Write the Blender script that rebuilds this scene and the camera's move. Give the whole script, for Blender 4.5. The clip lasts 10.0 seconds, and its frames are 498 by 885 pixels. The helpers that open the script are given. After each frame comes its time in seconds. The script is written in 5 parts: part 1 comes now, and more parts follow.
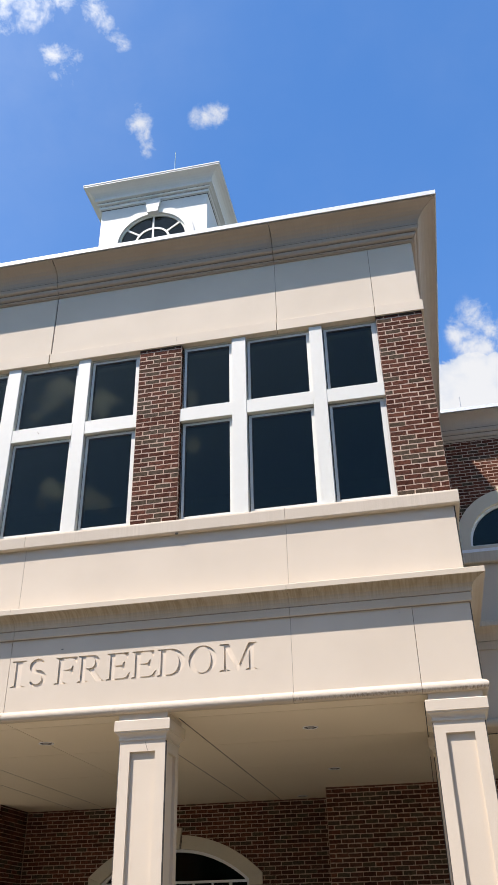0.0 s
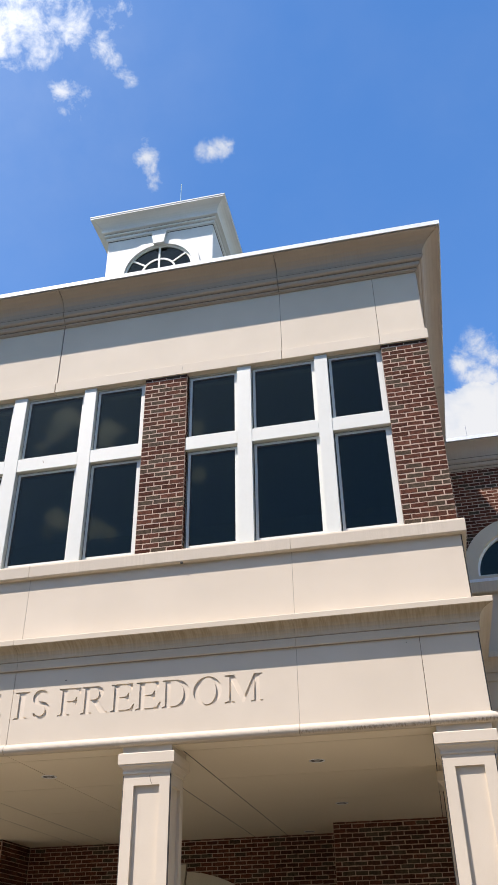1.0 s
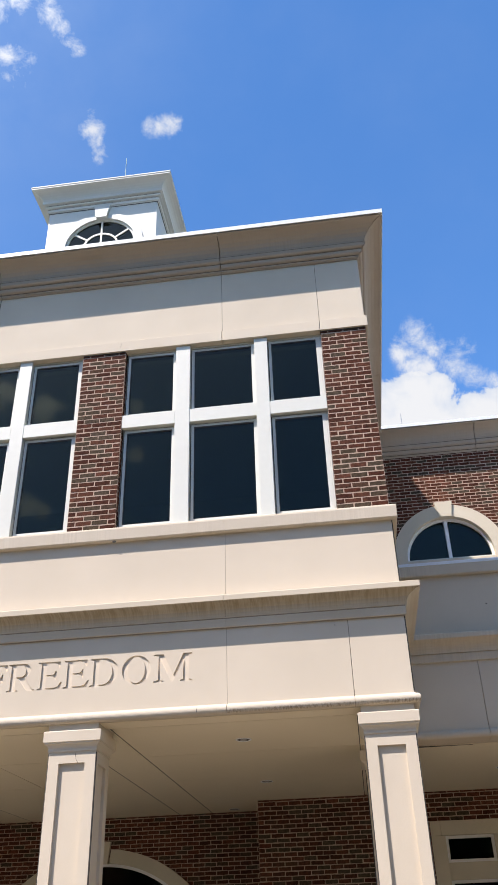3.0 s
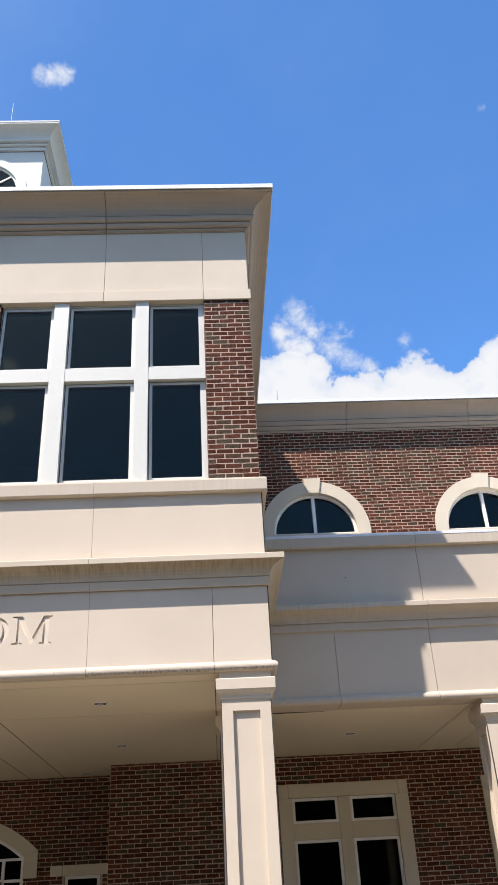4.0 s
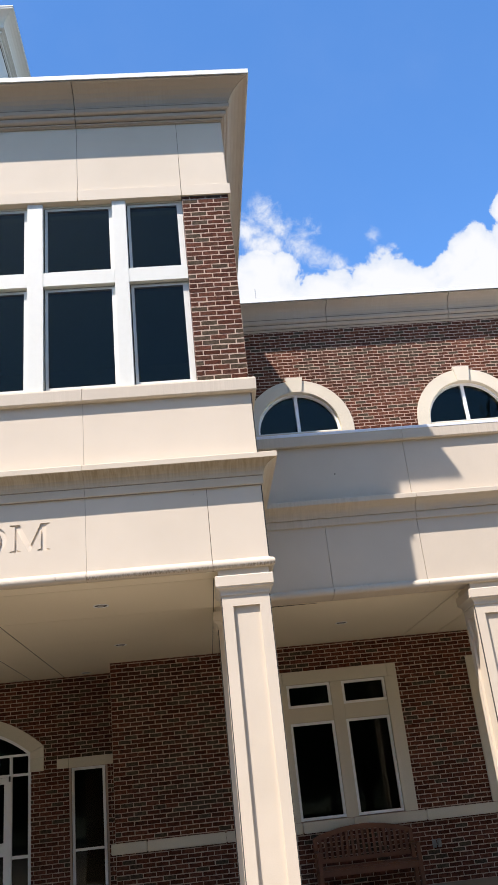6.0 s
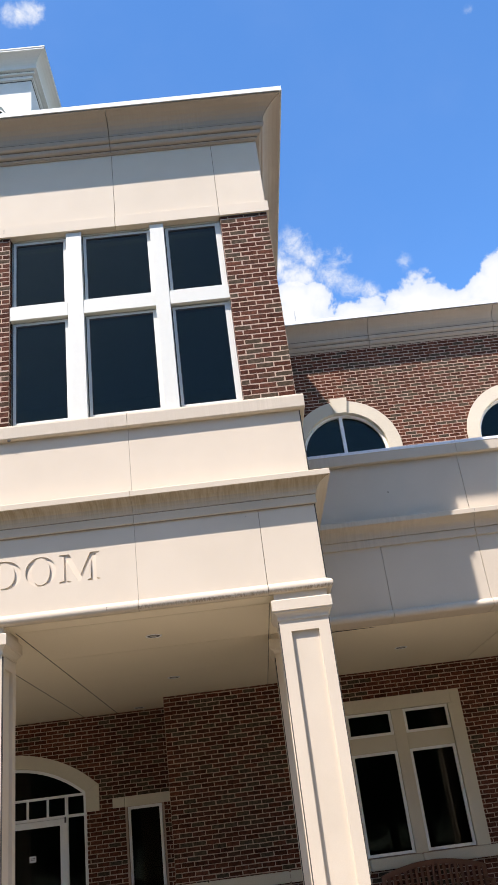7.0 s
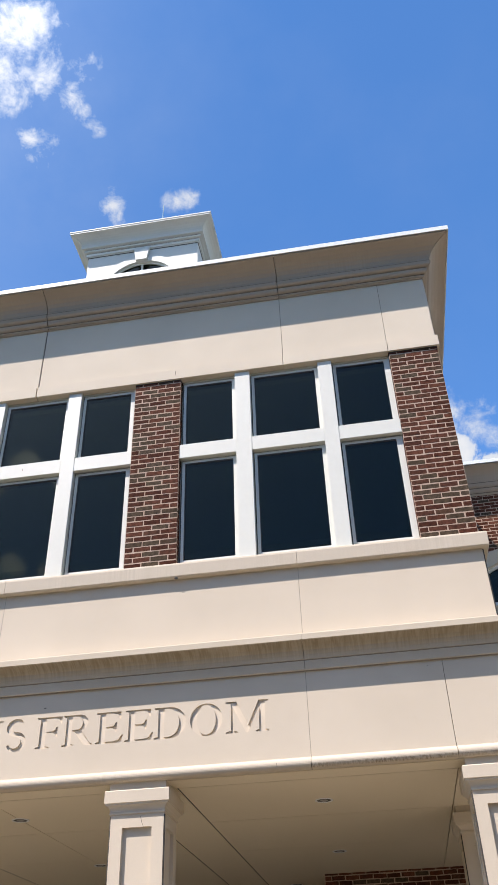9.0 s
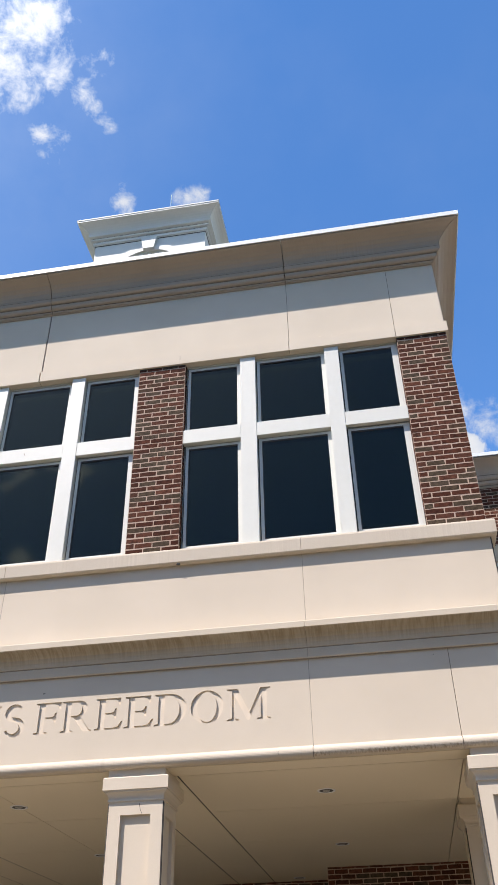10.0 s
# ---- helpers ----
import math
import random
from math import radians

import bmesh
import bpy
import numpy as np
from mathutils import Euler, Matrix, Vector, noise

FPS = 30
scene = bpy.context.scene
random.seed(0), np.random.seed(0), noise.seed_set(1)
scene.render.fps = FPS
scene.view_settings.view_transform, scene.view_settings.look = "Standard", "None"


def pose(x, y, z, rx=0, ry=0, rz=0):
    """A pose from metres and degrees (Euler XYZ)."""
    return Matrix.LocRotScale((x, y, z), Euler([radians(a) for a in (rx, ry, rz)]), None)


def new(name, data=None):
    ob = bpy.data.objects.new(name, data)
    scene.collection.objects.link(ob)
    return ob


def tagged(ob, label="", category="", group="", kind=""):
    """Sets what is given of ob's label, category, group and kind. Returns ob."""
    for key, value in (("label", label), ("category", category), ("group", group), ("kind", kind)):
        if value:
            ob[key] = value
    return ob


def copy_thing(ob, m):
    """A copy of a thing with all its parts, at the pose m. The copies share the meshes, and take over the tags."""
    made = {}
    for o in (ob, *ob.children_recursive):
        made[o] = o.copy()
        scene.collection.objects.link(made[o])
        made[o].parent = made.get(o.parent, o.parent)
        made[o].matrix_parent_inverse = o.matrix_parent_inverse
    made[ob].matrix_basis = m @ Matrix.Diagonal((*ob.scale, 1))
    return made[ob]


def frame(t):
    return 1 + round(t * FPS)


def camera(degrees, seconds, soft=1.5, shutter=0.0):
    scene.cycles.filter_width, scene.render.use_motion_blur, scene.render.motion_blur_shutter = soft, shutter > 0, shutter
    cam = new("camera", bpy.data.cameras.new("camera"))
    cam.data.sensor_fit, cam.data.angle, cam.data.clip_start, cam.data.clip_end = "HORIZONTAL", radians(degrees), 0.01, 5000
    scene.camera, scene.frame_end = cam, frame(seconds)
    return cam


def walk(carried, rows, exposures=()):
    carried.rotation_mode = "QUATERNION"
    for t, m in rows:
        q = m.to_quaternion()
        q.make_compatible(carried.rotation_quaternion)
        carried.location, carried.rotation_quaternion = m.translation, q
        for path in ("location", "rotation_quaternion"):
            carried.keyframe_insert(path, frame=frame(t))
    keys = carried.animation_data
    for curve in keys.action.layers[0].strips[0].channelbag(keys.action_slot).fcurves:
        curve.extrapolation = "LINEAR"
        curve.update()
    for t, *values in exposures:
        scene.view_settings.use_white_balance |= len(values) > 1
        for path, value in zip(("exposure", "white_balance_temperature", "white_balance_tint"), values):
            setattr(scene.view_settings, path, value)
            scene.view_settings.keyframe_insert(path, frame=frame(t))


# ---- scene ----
# camera: seconds, x, y, z, yaw, pitch, roll
PATH = [
    (0.0, -0.628, -8.738, 1.607, 11.23, 31.08, -1.22),
    (0.5, -0.599, -8.700, 1.629, 11.60, 32.15, -1.12),
    (1.0, -0.628, -8.714, 1.607, 11.65, 33.14, -1.07),
    (1.5, -0.582, -8.691, 1.616, 12.12, 33.71, -1.10),
    (2.0, -0.593, -8.707, 1.608, 11.65, 33.76, -1.34),
    (2.2, -0.600, -8.714, 1.584, 11.12, 33.51, -1.45),
    (3.3, -0.608, -8.704, 1.602, 4.08, 31.14, -2.33),
    (3.5, -0.595, -8.738, 1.577, 2.13, 30.71, -2.74),
    (4.0, -0.608, -8.685, 1.566, -3.30, 29.44, -3.29),
    (4.5, -0.615, -8.688, 1.569, -8.70, 27.87, -4.00),
    (5.0, -0.641, -8.639, 1.567, -13.20, 26.13, -6.66),
    (5.5, -0.695, -8.655, 1.556, -9.37, 24.23, -6.27),
    (6.0, -0.810, -8.627, 1.577, -4.84, 22.55, -6.16),
    (6.2, -0.846, -8.592, 1.573, -3.61, 22.19, -6.40),
    (7.3, -0.969, -8.223, 1.580, -2.12, 27.04, -7.44),
    (7.5, -1.022, -8.177, 1.584, -2.04, 28.48, -7.20),
    (8.0, -1.174, -8.073, 1.630, -0.21, 31.92, -5.86),
    (8.5, -1.239, -7.998, 1.638, 3.92, 34.85, -3.84),
    (9.0, -1.283, -7.904, 1.660, 8.19, 36.36, -2.03),
    (9.5, -1.226, -7.815, 1.652, 10.08, 36.35, -1.37),
    (10.0, -1.268, -7.703, 1.634, 8.94, 36.18, -1.13),
]
cam = camera(33.62, 10.0, soft=1.0)
walk(cam, [(t, pose(x, y, z, 90 + p, 0, w) @ pose(0, 0, 0, 0, 0, r)) for t, x, y, z, w, p, r in PATH],
     exposures=[(0.0, 0.73), (2.0, 0.69), (3.5, 0.78), (5.0, 0.81), (6.0, 0.87), (7.5, 0.93), (8.5, 0.80), (9.0, 0.70), (10.0, 0.68)])

# ---- world and sun ----
SUN_WAY = Vector((1.116, 1.0, -2.27)).normalized()
sun_data = bpy.data.lights.new("sun", "SUN")
sun_data.energy, sun_data.angle, sun_data.color = 5.0, radians(0.5), (0.985, 0.888, 0.846)
sun = new("sun", sun_data)
sun.rotation_euler = SUN_WAY.to_track_quat("-Z", "Y").to_euler()

world = bpy.data.worlds.new("sky")
scene.world = world
world.use_nodes = True


def build_sky(nt):
    n, l = nt.nodes, nt.links
    n.clear()
    out, bg = n.new("ShaderNodeOutputWorld"), n.new("ShaderNodeBackground")
    l.new(bg.outputs[0], out.inputs[0])
    bg.inputs[1].default_value = 0.15
    sky = n.new("ShaderNodeTexSky")
    sky.sky_type, sky.sun_disc = "NISHITA", False
    sky.sun_elevation = math.asin(-SUN_WAY.z)
    sky.sun_rotation = math.atan2(-SUN_WAY.x, -SUN_WAY.y)
    sky.air_density, sky.dust_density, sky.ozone_density = 1.0, 0.0, 6.0
    sky.altitude = 1500
    way = n.new("ShaderNodeTexCoord")

    def m(op, a, b=None, clamp=False):
        k = n.new("ShaderNodeMath")
        k.operation, k.use_clamp = op, clamp
        for i, v in enumerate((a, b)):
            if v is None:
                continue
            if isinstance(v, (int, float)):
                k.inputs[i].default_value = v
            else:
                l.new(v, k.inputs[i])
        return k.outputs[0]

    def ramp(v, a, b, lo=0.0, hi=1.0):
        k = n.new("ShaderNodeMapRange")
        k.interpolation_type = "SMOOTHSTEP"
        for i, x in zip((1, 2, 3, 4), (a, b, lo, hi)):
            k.inputs[i].default_value = x
        l.new(v, k.inputs[0])
        return k.outputs[0]

    def fbm(scale, detail, rough, dist=0.0):
        k = n.new("ShaderNodeTexNoise")
        k.inputs["Scale"].default_value, k.inputs["Detail"].default_value = scale, detail
        k.inputs["Roughness"].default_value, k.inputs["Distortion"].default_value = rough, dist
        l.new(way.outputs["Generated"], k.inputs["Vector"])
        return k.outputs["Fac"]

    # clouds: a heading in the sky, an angular size, and how dense
    BANK = [
        # heaped cloud over the wing, with a flat-topped head
        (0.381, 0.732, 0.565, 0.023, 1.1), (0.400, 0.727, 0.558, 0.024, 1.1), (0.418, 0.720, 0.554, 0.026, 1.1), (0.401, 0.742, 0.537, 0.042, 1.2),
        (0.467, 0.719, 0.512, 0.042, 1.2), (0.343, 0.772, 0.535, 0.032, 1.1), (0.322, 0.788, 0.525, 0.027, 1.1), (0.372, 0.785, 0.494, 0.056, 1.4),
        (0.461, 0.748, 0.475, 0.070, 1.4), (0.250, 0.810, 0.530, 0.026, 1.0), (0.226, 0.815, 0.533, 0.023, 1.0), (0.200, 0.822, 0.533, 0.023, 0.95),
        (0.300, 0.803, 0.516, 0.026, 1.0), (0.284, 0.818, 0.500, 0.044, 1.3), (0.178, 0.838, 0.515, 0.044, 1.3), (0.104, 0.826, 0.554, 0.038, 1.1),
        (0.128, 0.820, 0.558, 0.026, 0.9), (0.080, 0.838, 0.540, 0.050, 1.2), (0.250, 0.838, 0.480, 0.085, 1.5), (0.100, 0.856, 0.500, 0.080, 1.4),
        (0.350, 0.806, 0.460, 0.085, 1.5), (0.540, 0.690, 0.480, 0.090, 1.3),
    ]
    FILL_CLOUDS = [
        # fair-weather heaps added out of view round the sky, to whiten the fill light
        (0.900, -0.200, 0.340, 0.300, 1.3), (0.800, -0.560, 0.250, 0.240, 1.2), (-0.900, 0.300, 0.300, 0.300, 1.2), (-0.950, -0.200, 0.250, 0.240, 1.1),
        (0.950, 0.250, 0.300, 0.260, 1.2), (0.600, -0.300, 0.740, 0.170, 1.0), (0.400, -0.080, 0.910, 0.200, 1.1), (0.750, -0.450, 0.480, 0.170, 1.0),
        (-0.820, -0.420, 0.380, 0.240, 1.2), (-0.800, 0.150, 0.580, 0.200, 1.1), (0.120, -0.420, 0.900, 0.200, 1.1),
    ]
    # thin, torn cloud: a loose sheet overhead with a trailing streak, a small flat puff, a ragged upright one, shreds beside the bank
    THIN = [
        (-0.312, 0.424, 0.850, 0.060, 1.05), (-0.345, 0.420, 0.840, 0.055, 1.1), (-0.285, 0.402, 0.870, 0.058, 1.0), (-0.272, 0.438, 0.856, 0.036, 0.66),
        (-0.420, 0.380, 0.825, 0.110, 1.2), (-0.238, 0.449, 0.861, 0.026, 0.60), (-0.218, 0.444, 0.869, 0.018, 0.60), (-0.252, 0.472, 0.844, 0.022, 0.72), (-0.246, 0.460, 0.853, 0.018, 0.66), (-0.247, 0.480, 0.841, 0.016, 0.68), (-0.236, 0.494, 0.836, 0.015, 0.68),
        (-0.242, 0.487, 0.838, 0.018, 0.70), (-0.231, 0.501, 0.833, 0.016, 0.66), (-0.278, 0.460, 0.843, 0.024, 0.52), (-0.340, 0.450, 0.826, 0.020, 0.50),
        (-0.304, 0.490, 0.817, 0.021, 0.76), (-0.287, 0.498, 0.818, 0.026, 0.66), (-0.298, 0.508, 0.808, 0.024, 0.56),
        (-0.168, 0.584, 0.794, 0.017, 0.60), (-0.157, 0.585, 0.795, 0.019, 0.76), (-0.147, 0.586, 0.796, 0.018, 0.80), (-0.138, 0.587, 0.797, 0.014, 0.60),
        (-0.228, 0.560, 0.797, 0.015, 0.70), (-0.231, 0.572, 0.787, 0.020, 0.88), (-0.230, 0.583, 0.779, 0.017, 0.74), (-0.228, 0.594, 0.772, 0.017, 0.76),
        (0.110, 0.784, 0.611, 0.030, 1.05), (0.098, 0.791, 0.604, 0.026, 1.0), (0.130, 0.791, 0.598, 0.026, 0.85), (0.112, 0.803, 0.586, 0.032, 1.05),
        (0.160, 0.789, 0.593, 0.026, 0.74), (0.150, 0.800, 0.580, 0.032, 0.80), (0.174, 0.806, 0.565, 0.024, 0.68), (0.195, 0.808, 0.556, 0.018, 0.66),
        (0.234, 0.783, 0.576, 0.015, 0.58), (0.309, 0.593, 0.744, 0.009, 0.45), (0.395, 0.545, 0.740, 0.030, 0.30),
    ]
    # small heaps behind the walk, mirrored in the tower glass
    MIRRORED = [
        (-0.368, -0.742, 0.560, 0.021, 1.0), (-0.384, -0.742, 0.545, 0.027, 1.1), (-0.400, -0.747, 0.531, 0.017, 0.9), (-0.352, -0.752, 0.556, 0.015, 0.8),
        (-0.325, -0.765, 0.556, 0.021, 1.0), (-0.334, -0.770, 0.545, 0.021, 1.0), (-0.312, -0.770, 0.555, 0.013, 0.9), (-0.228, -0.795, 0.562, 0.015, 0.8),
        (-0.396, -0.797, 0.456, 0.021, 0.95), (-0.408, -0.797, 0.445, 0.013, 0.8), (-0.357, -0.818, 0.450, 0.021, 0.95), (-0.343, -0.827, 0.445, 0.015, 0.8),
        (-0.234, -0.825, 0.514, 0.017, 0.7),
    ]

    def gather(puffs, core=0.0):
        total = None
        for x, y, z, size, dense in puffs:
            d = n.new("ShaderNodeVectorMath")
            d.operation = "DISTANCE"
            l.new(way.outputs["Generated"], d.inputs[0])
            d.inputs[1].default_value = Vector((x, y, z)).normalized()
            puff = ramp(d.outputs["Value"], size * core, size * 1.35, dense, 0.0)
            total = puff if total is None else m("MAXIMUM", total, puff)
        return total

    def swing(v, amount):
        return m("MULTIPLY", m("SUBTRACT", v, 0.5), amount)

    bank, total, loose, small = gather(BANK, 0.4), gather(FILL_CLOUDS), gather(THIN), gather(MIRRORED, 0.2)
    billow = fbm(22.0, 9.0, 0.56, 0.5)
    heap = m("ADD", bank, m("ADD", swing(billow, 1.9), swing(fbm(60.0, 6.0, 0.6, 0.2), 0.7)))
    rough = m("ADD", swing(fbm(17.0, 9.0, 0.6, 0.4), 2.2), swing(billow, 0.8))
    body = m("ADD", total, rough)
    cover = m("MULTIPLY", ramp(body, 0.28, 0.80), ramp(total, 0.02, 0.6))
    cover = m("MAXIMUM", cover, m("MULTIPLY", ramp(heap, 0.34, 0.60), ramp(bank, 0.02, 0.3)))
    torn = m("ADD", loose, m("ADD", swing(fbm(30.0, 9.0, 0.64, 0.35), 2.3), swing(fbm(95.0, 6.0, 0.65, 0.2), 0.8)))
    cover = m("MAXIMUM", cover, m("MULTIPLY", m("MULTIPLY", ramp(torn, 0.16, 1.15), ramp(loose, 0.02, 0.55)), 0.92))
    knot = m("ADD", small, m("ADD", swing(fbm(34.0, 9.0, 0.62, 0.3), 2.6), swing(billow, 0.6)))
    cover = m("MAXIMUM", cover, m("MULTIPLY", m("MULTIPLY", ramp(knot, 0.20, 1.30), ramp(small, 0.02, 0.6)), 1.0))
    body = m("MAXIMUM", body, m("ADD", heap, 0.15))
    # thin veil over the upper sky
    veil = m("MULTIPLY", ramp(fbm(3.2, 5.0, 0.6), 0.45, 0.8), 0.05)
    haze = n.new("ShaderNodeVectorMath")
    haze.operation = "DISTANCE"
    l.new(way.outputs["Generated"], haze.inputs[0])
    haze.inputs[1].default_value = Vector((-0.36, 0.44, 0.82)).normalized()
    veil = m("ADD", veil, m("MULTIPLY", ramp(haze.outputs["Value"], 0.0, 0.34, 0.32, 0.0), fbm(7.0, 5.0, 0.6)))
    sunward = n.new("ShaderNodeVectorMath")
    sunward.operation = "DISTANCE"
    l.new(way.outputs["Generated"], sunward.inputs[0])
    sunward.inputs[1].default_value = -SUN_WAY
    veil = m("ADD", veil, ramp(sunward.outputs["Value"], 0.25, 0.80, 0.26, 0.0))
    # pale haze low in the sky behind the walk
    south = n.new("ShaderNodeVectorMath")
    south.operation = "DISTANCE"
    l.new(way.outputs["Generated"], south.inputs[0])
    south.inputs[1].default_value = Vector((-0.30, -0.82, 0.45)).normalized()
    veil = m("ADD", veil, ramp(south.outputs["Value"], 0.1, 1.0, 0.06, 0.0))
    cover = m("MAXIMUM", cover, veil)
    tone = n.new("ShaderNodeMix")
    tone.data_type = "RGBA"
    l.new(ramp(m("MAXIMUM", body, torn), 0.5, 1.3), tone.inputs[0])
    tone.inputs[6].default_value, tone.inputs[7].default_value = (2.75, 3.0, 3.5, 1), (3.55, 3.57, 3.70, 1)
    mix = n.new("ShaderNodeMix")
    mix.data_type = "RGBA"
    l.new(cover, mix.inputs[0])
    deep = n.new("ShaderNodeHueSaturation")
    deep.inputs["Saturation"].default_value = 1.12
    l.new(sky.outputs[0], deep.inputs["Color"])
    # the blue grows lighter away from the sun, and deeper on the sun's side
    pale = n.new("ShaderNodeVectorMath")
    pale.operation = "DISTANCE"
    l.new(way.outputs["Generated"], pale.inputs[0])
    pale.inputs[1].default_value = Vector((0.50, 0.62, 0.60)).normalized()
    lift = n.new("ShaderNodeMix")
    lift.data_type, lift.blend_type = "RGBA", "MULTIPLY"
    lift.inputs[0].default_value = 1.0
    l.new(deep.outputs[0], lift.inputs[6])
    l.new(m("MULTIPLY", ramp(pale.outputs["Value"], 0.25, 0.85, 1.28, 1.17), ramp(pale.outputs["Value"], 0.95, 1.7, 1.0, 0.72)), lift.inputs[7])
    l.new(lift.outputs[2], mix.inputs[6])
    # clouds near the sun are brighter
    glow = n.new("ShaderNodeMix")
    glow.data_type, glow.blend_type = "RGBA", "MULTIPLY"
    glow.inputs[0].default_value = 1.0
    l.new(tone.outputs[2], glow.inputs[6])
    l.new(ramp(sunward.outputs["Value"], 0.3, 1.0, 2.6, 1.0), glow.inputs[7])
    l.new(glow.outputs[2], mix.inputs[7])
    l.new(mix.outputs[2], bg.inputs[0])


build_sky(world.node_tree)

# ---- materials ----


def material(name, dark, light, rough=0.8, grain=60.0, patch=1.2, bump=0.15, metal=0.0, spec=0.5, patchy=0.5,
             pick=None, third=None, tone=0.16, streaks=0.0, streak_colour=(0.2, 0.17, 0.12, 1),
             band=None, streak_scale=42.0, blotch=0.0, soft_run=0.0, zone_at=0.42, streak_rise=0.9):
    """Two-scale surface: patches between dark and light, fine grain in tone and relief.
    pick: 'object' or 'island' spreads whole pieces between the tones at random."""
    mat = bpy.data.materials.new(name)
    mat.use_nodes = True
    nt = mat.node_tree
    n, l = nt.nodes, nt.links
    b = n["Principled BSDF"]
    b.inputs["Roughness"].default_value, b.inputs["Metallic"].default_value = rough, metal
    b.inputs["Specular IOR Level"].default_value = spec
    geo = n.new("ShaderNodeNewGeometry")

    def tex(scale, detail=4.0, vec=None):
        k = n.new("ShaderNodeTexNoise")
        k.inputs["Scale"].default_value, k.inputs["Detail"].default_value = scale, detail
        k.inputs["Roughness"].default_value = 0.6
        l.new(vec or geo.outputs["Position"], k.inputs["Vector"])
        return k.outputs["Fac"]

    big, fine = tex(patch), tex(grain, 3.0)
    ramp = n.new("ShaderNodeValToRGB")
    ramp.color_ramp.elements[0].color, ramp.color_ramp.elements[1].color = (*dark, 1), (*light, 1)
    ramp.color_ramp.elements[0].position, ramp.color_ramp.elements[1].position = 0.5 - 0.5 * patchy, 0.5 + 0.5 * patchy
    if pick:
        if pick == "object":
            info = n.new("ShaderNodeObjectInfo")
            rnd = info.outputs["Random"]
        else:
            rnd = geo.outputs["Random Per Island"]
        if third:
            e = ramp.color_ramp.elements
            e[0].position, e[1].position = 0.0, 0.62
            for pos, col in third:
                k = e.new(pos)
                k.color = (*col, 1)
            ramp.color_ramp.interpolation = "LINEAR"
        l.new(rnd, ramp.inputs[0])
    else:
        l.new(big, ramp.inputs[0])
    # grain in tone
    gain = n.new("ShaderNodeMapRange")
    gain.inputs[3].default_value, gain.inputs[4].default_value = 1 - tone, 1 + tone
    l.new(fine, gain.inputs[0])
    mul = n.new("ShaderNodeMix")
    mul.data_type, mul.blend_type = "RGBA", "MULTIPLY"
    mul.inputs[0].default_value = 1.0
    l.new(ramp.outputs[0], mul.inputs[6])
    l.new(gain.outputs[0], mul.inputs[7])
    colour = mul.outputs[2]
    if blotch > 0:
        # burnt and sooty patches within a piece
        soot = n.new("ShaderNodeMapRange")
        soot.inputs[1].default_value, soot.inputs[2].default_value = 0.32, 0.62
        soot.inputs[3].default_value, soot.inputs[4].default_value = 1 - blotch, 1 + blotch * 0.35
        l.new(tex(24.0, 5.0), soot.inputs[0])
        burn = n.new("ShaderNodeMix")
        burn.data_type, burn.blend_type = "RGBA", "MULTIPLY"
        burn.inputs[0].default_value = 1.0
        l.new(colour, burn.inputs[6])
        l.new(soot.outputs[0], burn.inputs[7])
        colour = burn.outputs[2]
    if streaks > 0:
        mp = n.new("ShaderNodeMapping")
        mp.inputs["Scale"].default_value = (streak_scale, 4.0, streak_rise)
        l.new(geo.outputs["Position"], mp.inputs["Vector"])
        run = tex(1.0, 3.0, mp.outputs[0])
        zone = tex(0.9, 2.0)
        both = n.new("ShaderNodeMath")
        both.operation = "MULTIPLY"
        for i, (v, lo, hi) in enumerate(((run, 0.40, 0.62), (zone, zone_at, zone_at + 0.20))):
            r = n.new("ShaderNodeMapRange")
            r.inputs[1].default_value, r.inputs[2].default_value = lo, hi
            r.inputs[3].default_value = soft_run if i == 0 else 0.0
            l.new(v, r.inputs[0])
            l.new(r.outputs[0], both.inputs[i])
        amt = n.new("ShaderNodeMath")
        amt.operation = "MULTIPLY"
        amt.inputs[1].default_value = streaks
        l.new(both.outputs[0], amt.inputs[0])
        share = amt.outputs[0]
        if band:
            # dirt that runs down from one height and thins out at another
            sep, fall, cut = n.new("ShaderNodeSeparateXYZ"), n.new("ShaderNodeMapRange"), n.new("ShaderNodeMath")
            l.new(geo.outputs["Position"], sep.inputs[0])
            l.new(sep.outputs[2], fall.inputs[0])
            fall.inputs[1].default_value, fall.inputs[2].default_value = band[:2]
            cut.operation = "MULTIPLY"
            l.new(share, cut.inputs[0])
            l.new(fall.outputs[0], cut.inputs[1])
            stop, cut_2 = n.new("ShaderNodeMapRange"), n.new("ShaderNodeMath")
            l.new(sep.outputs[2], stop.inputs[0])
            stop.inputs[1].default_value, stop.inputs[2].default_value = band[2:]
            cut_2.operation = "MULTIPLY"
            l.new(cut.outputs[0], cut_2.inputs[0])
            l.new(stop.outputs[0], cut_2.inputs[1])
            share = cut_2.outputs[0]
        st = n.new("ShaderNodeMix")
        st.data_type = "RGBA"
        l.new(share, st.inputs[0])
        l.new(colour, st.inputs[6])
        st.inputs[7].default_value = streak_colour
        colour = st.outputs[2]
    l.new(colour, b.inputs["Base Color"])
    if bump > 0:
        bp = n.new("ShaderNodeBump")
        bp.inputs["Strength"].default_value, bp.inputs["Distance"].default_value = bump, 0.004
        l.new(fine, bp.inputs["Height"])
        l.new(bp.outputs[0], b.inputs["Normal"])
    return mat


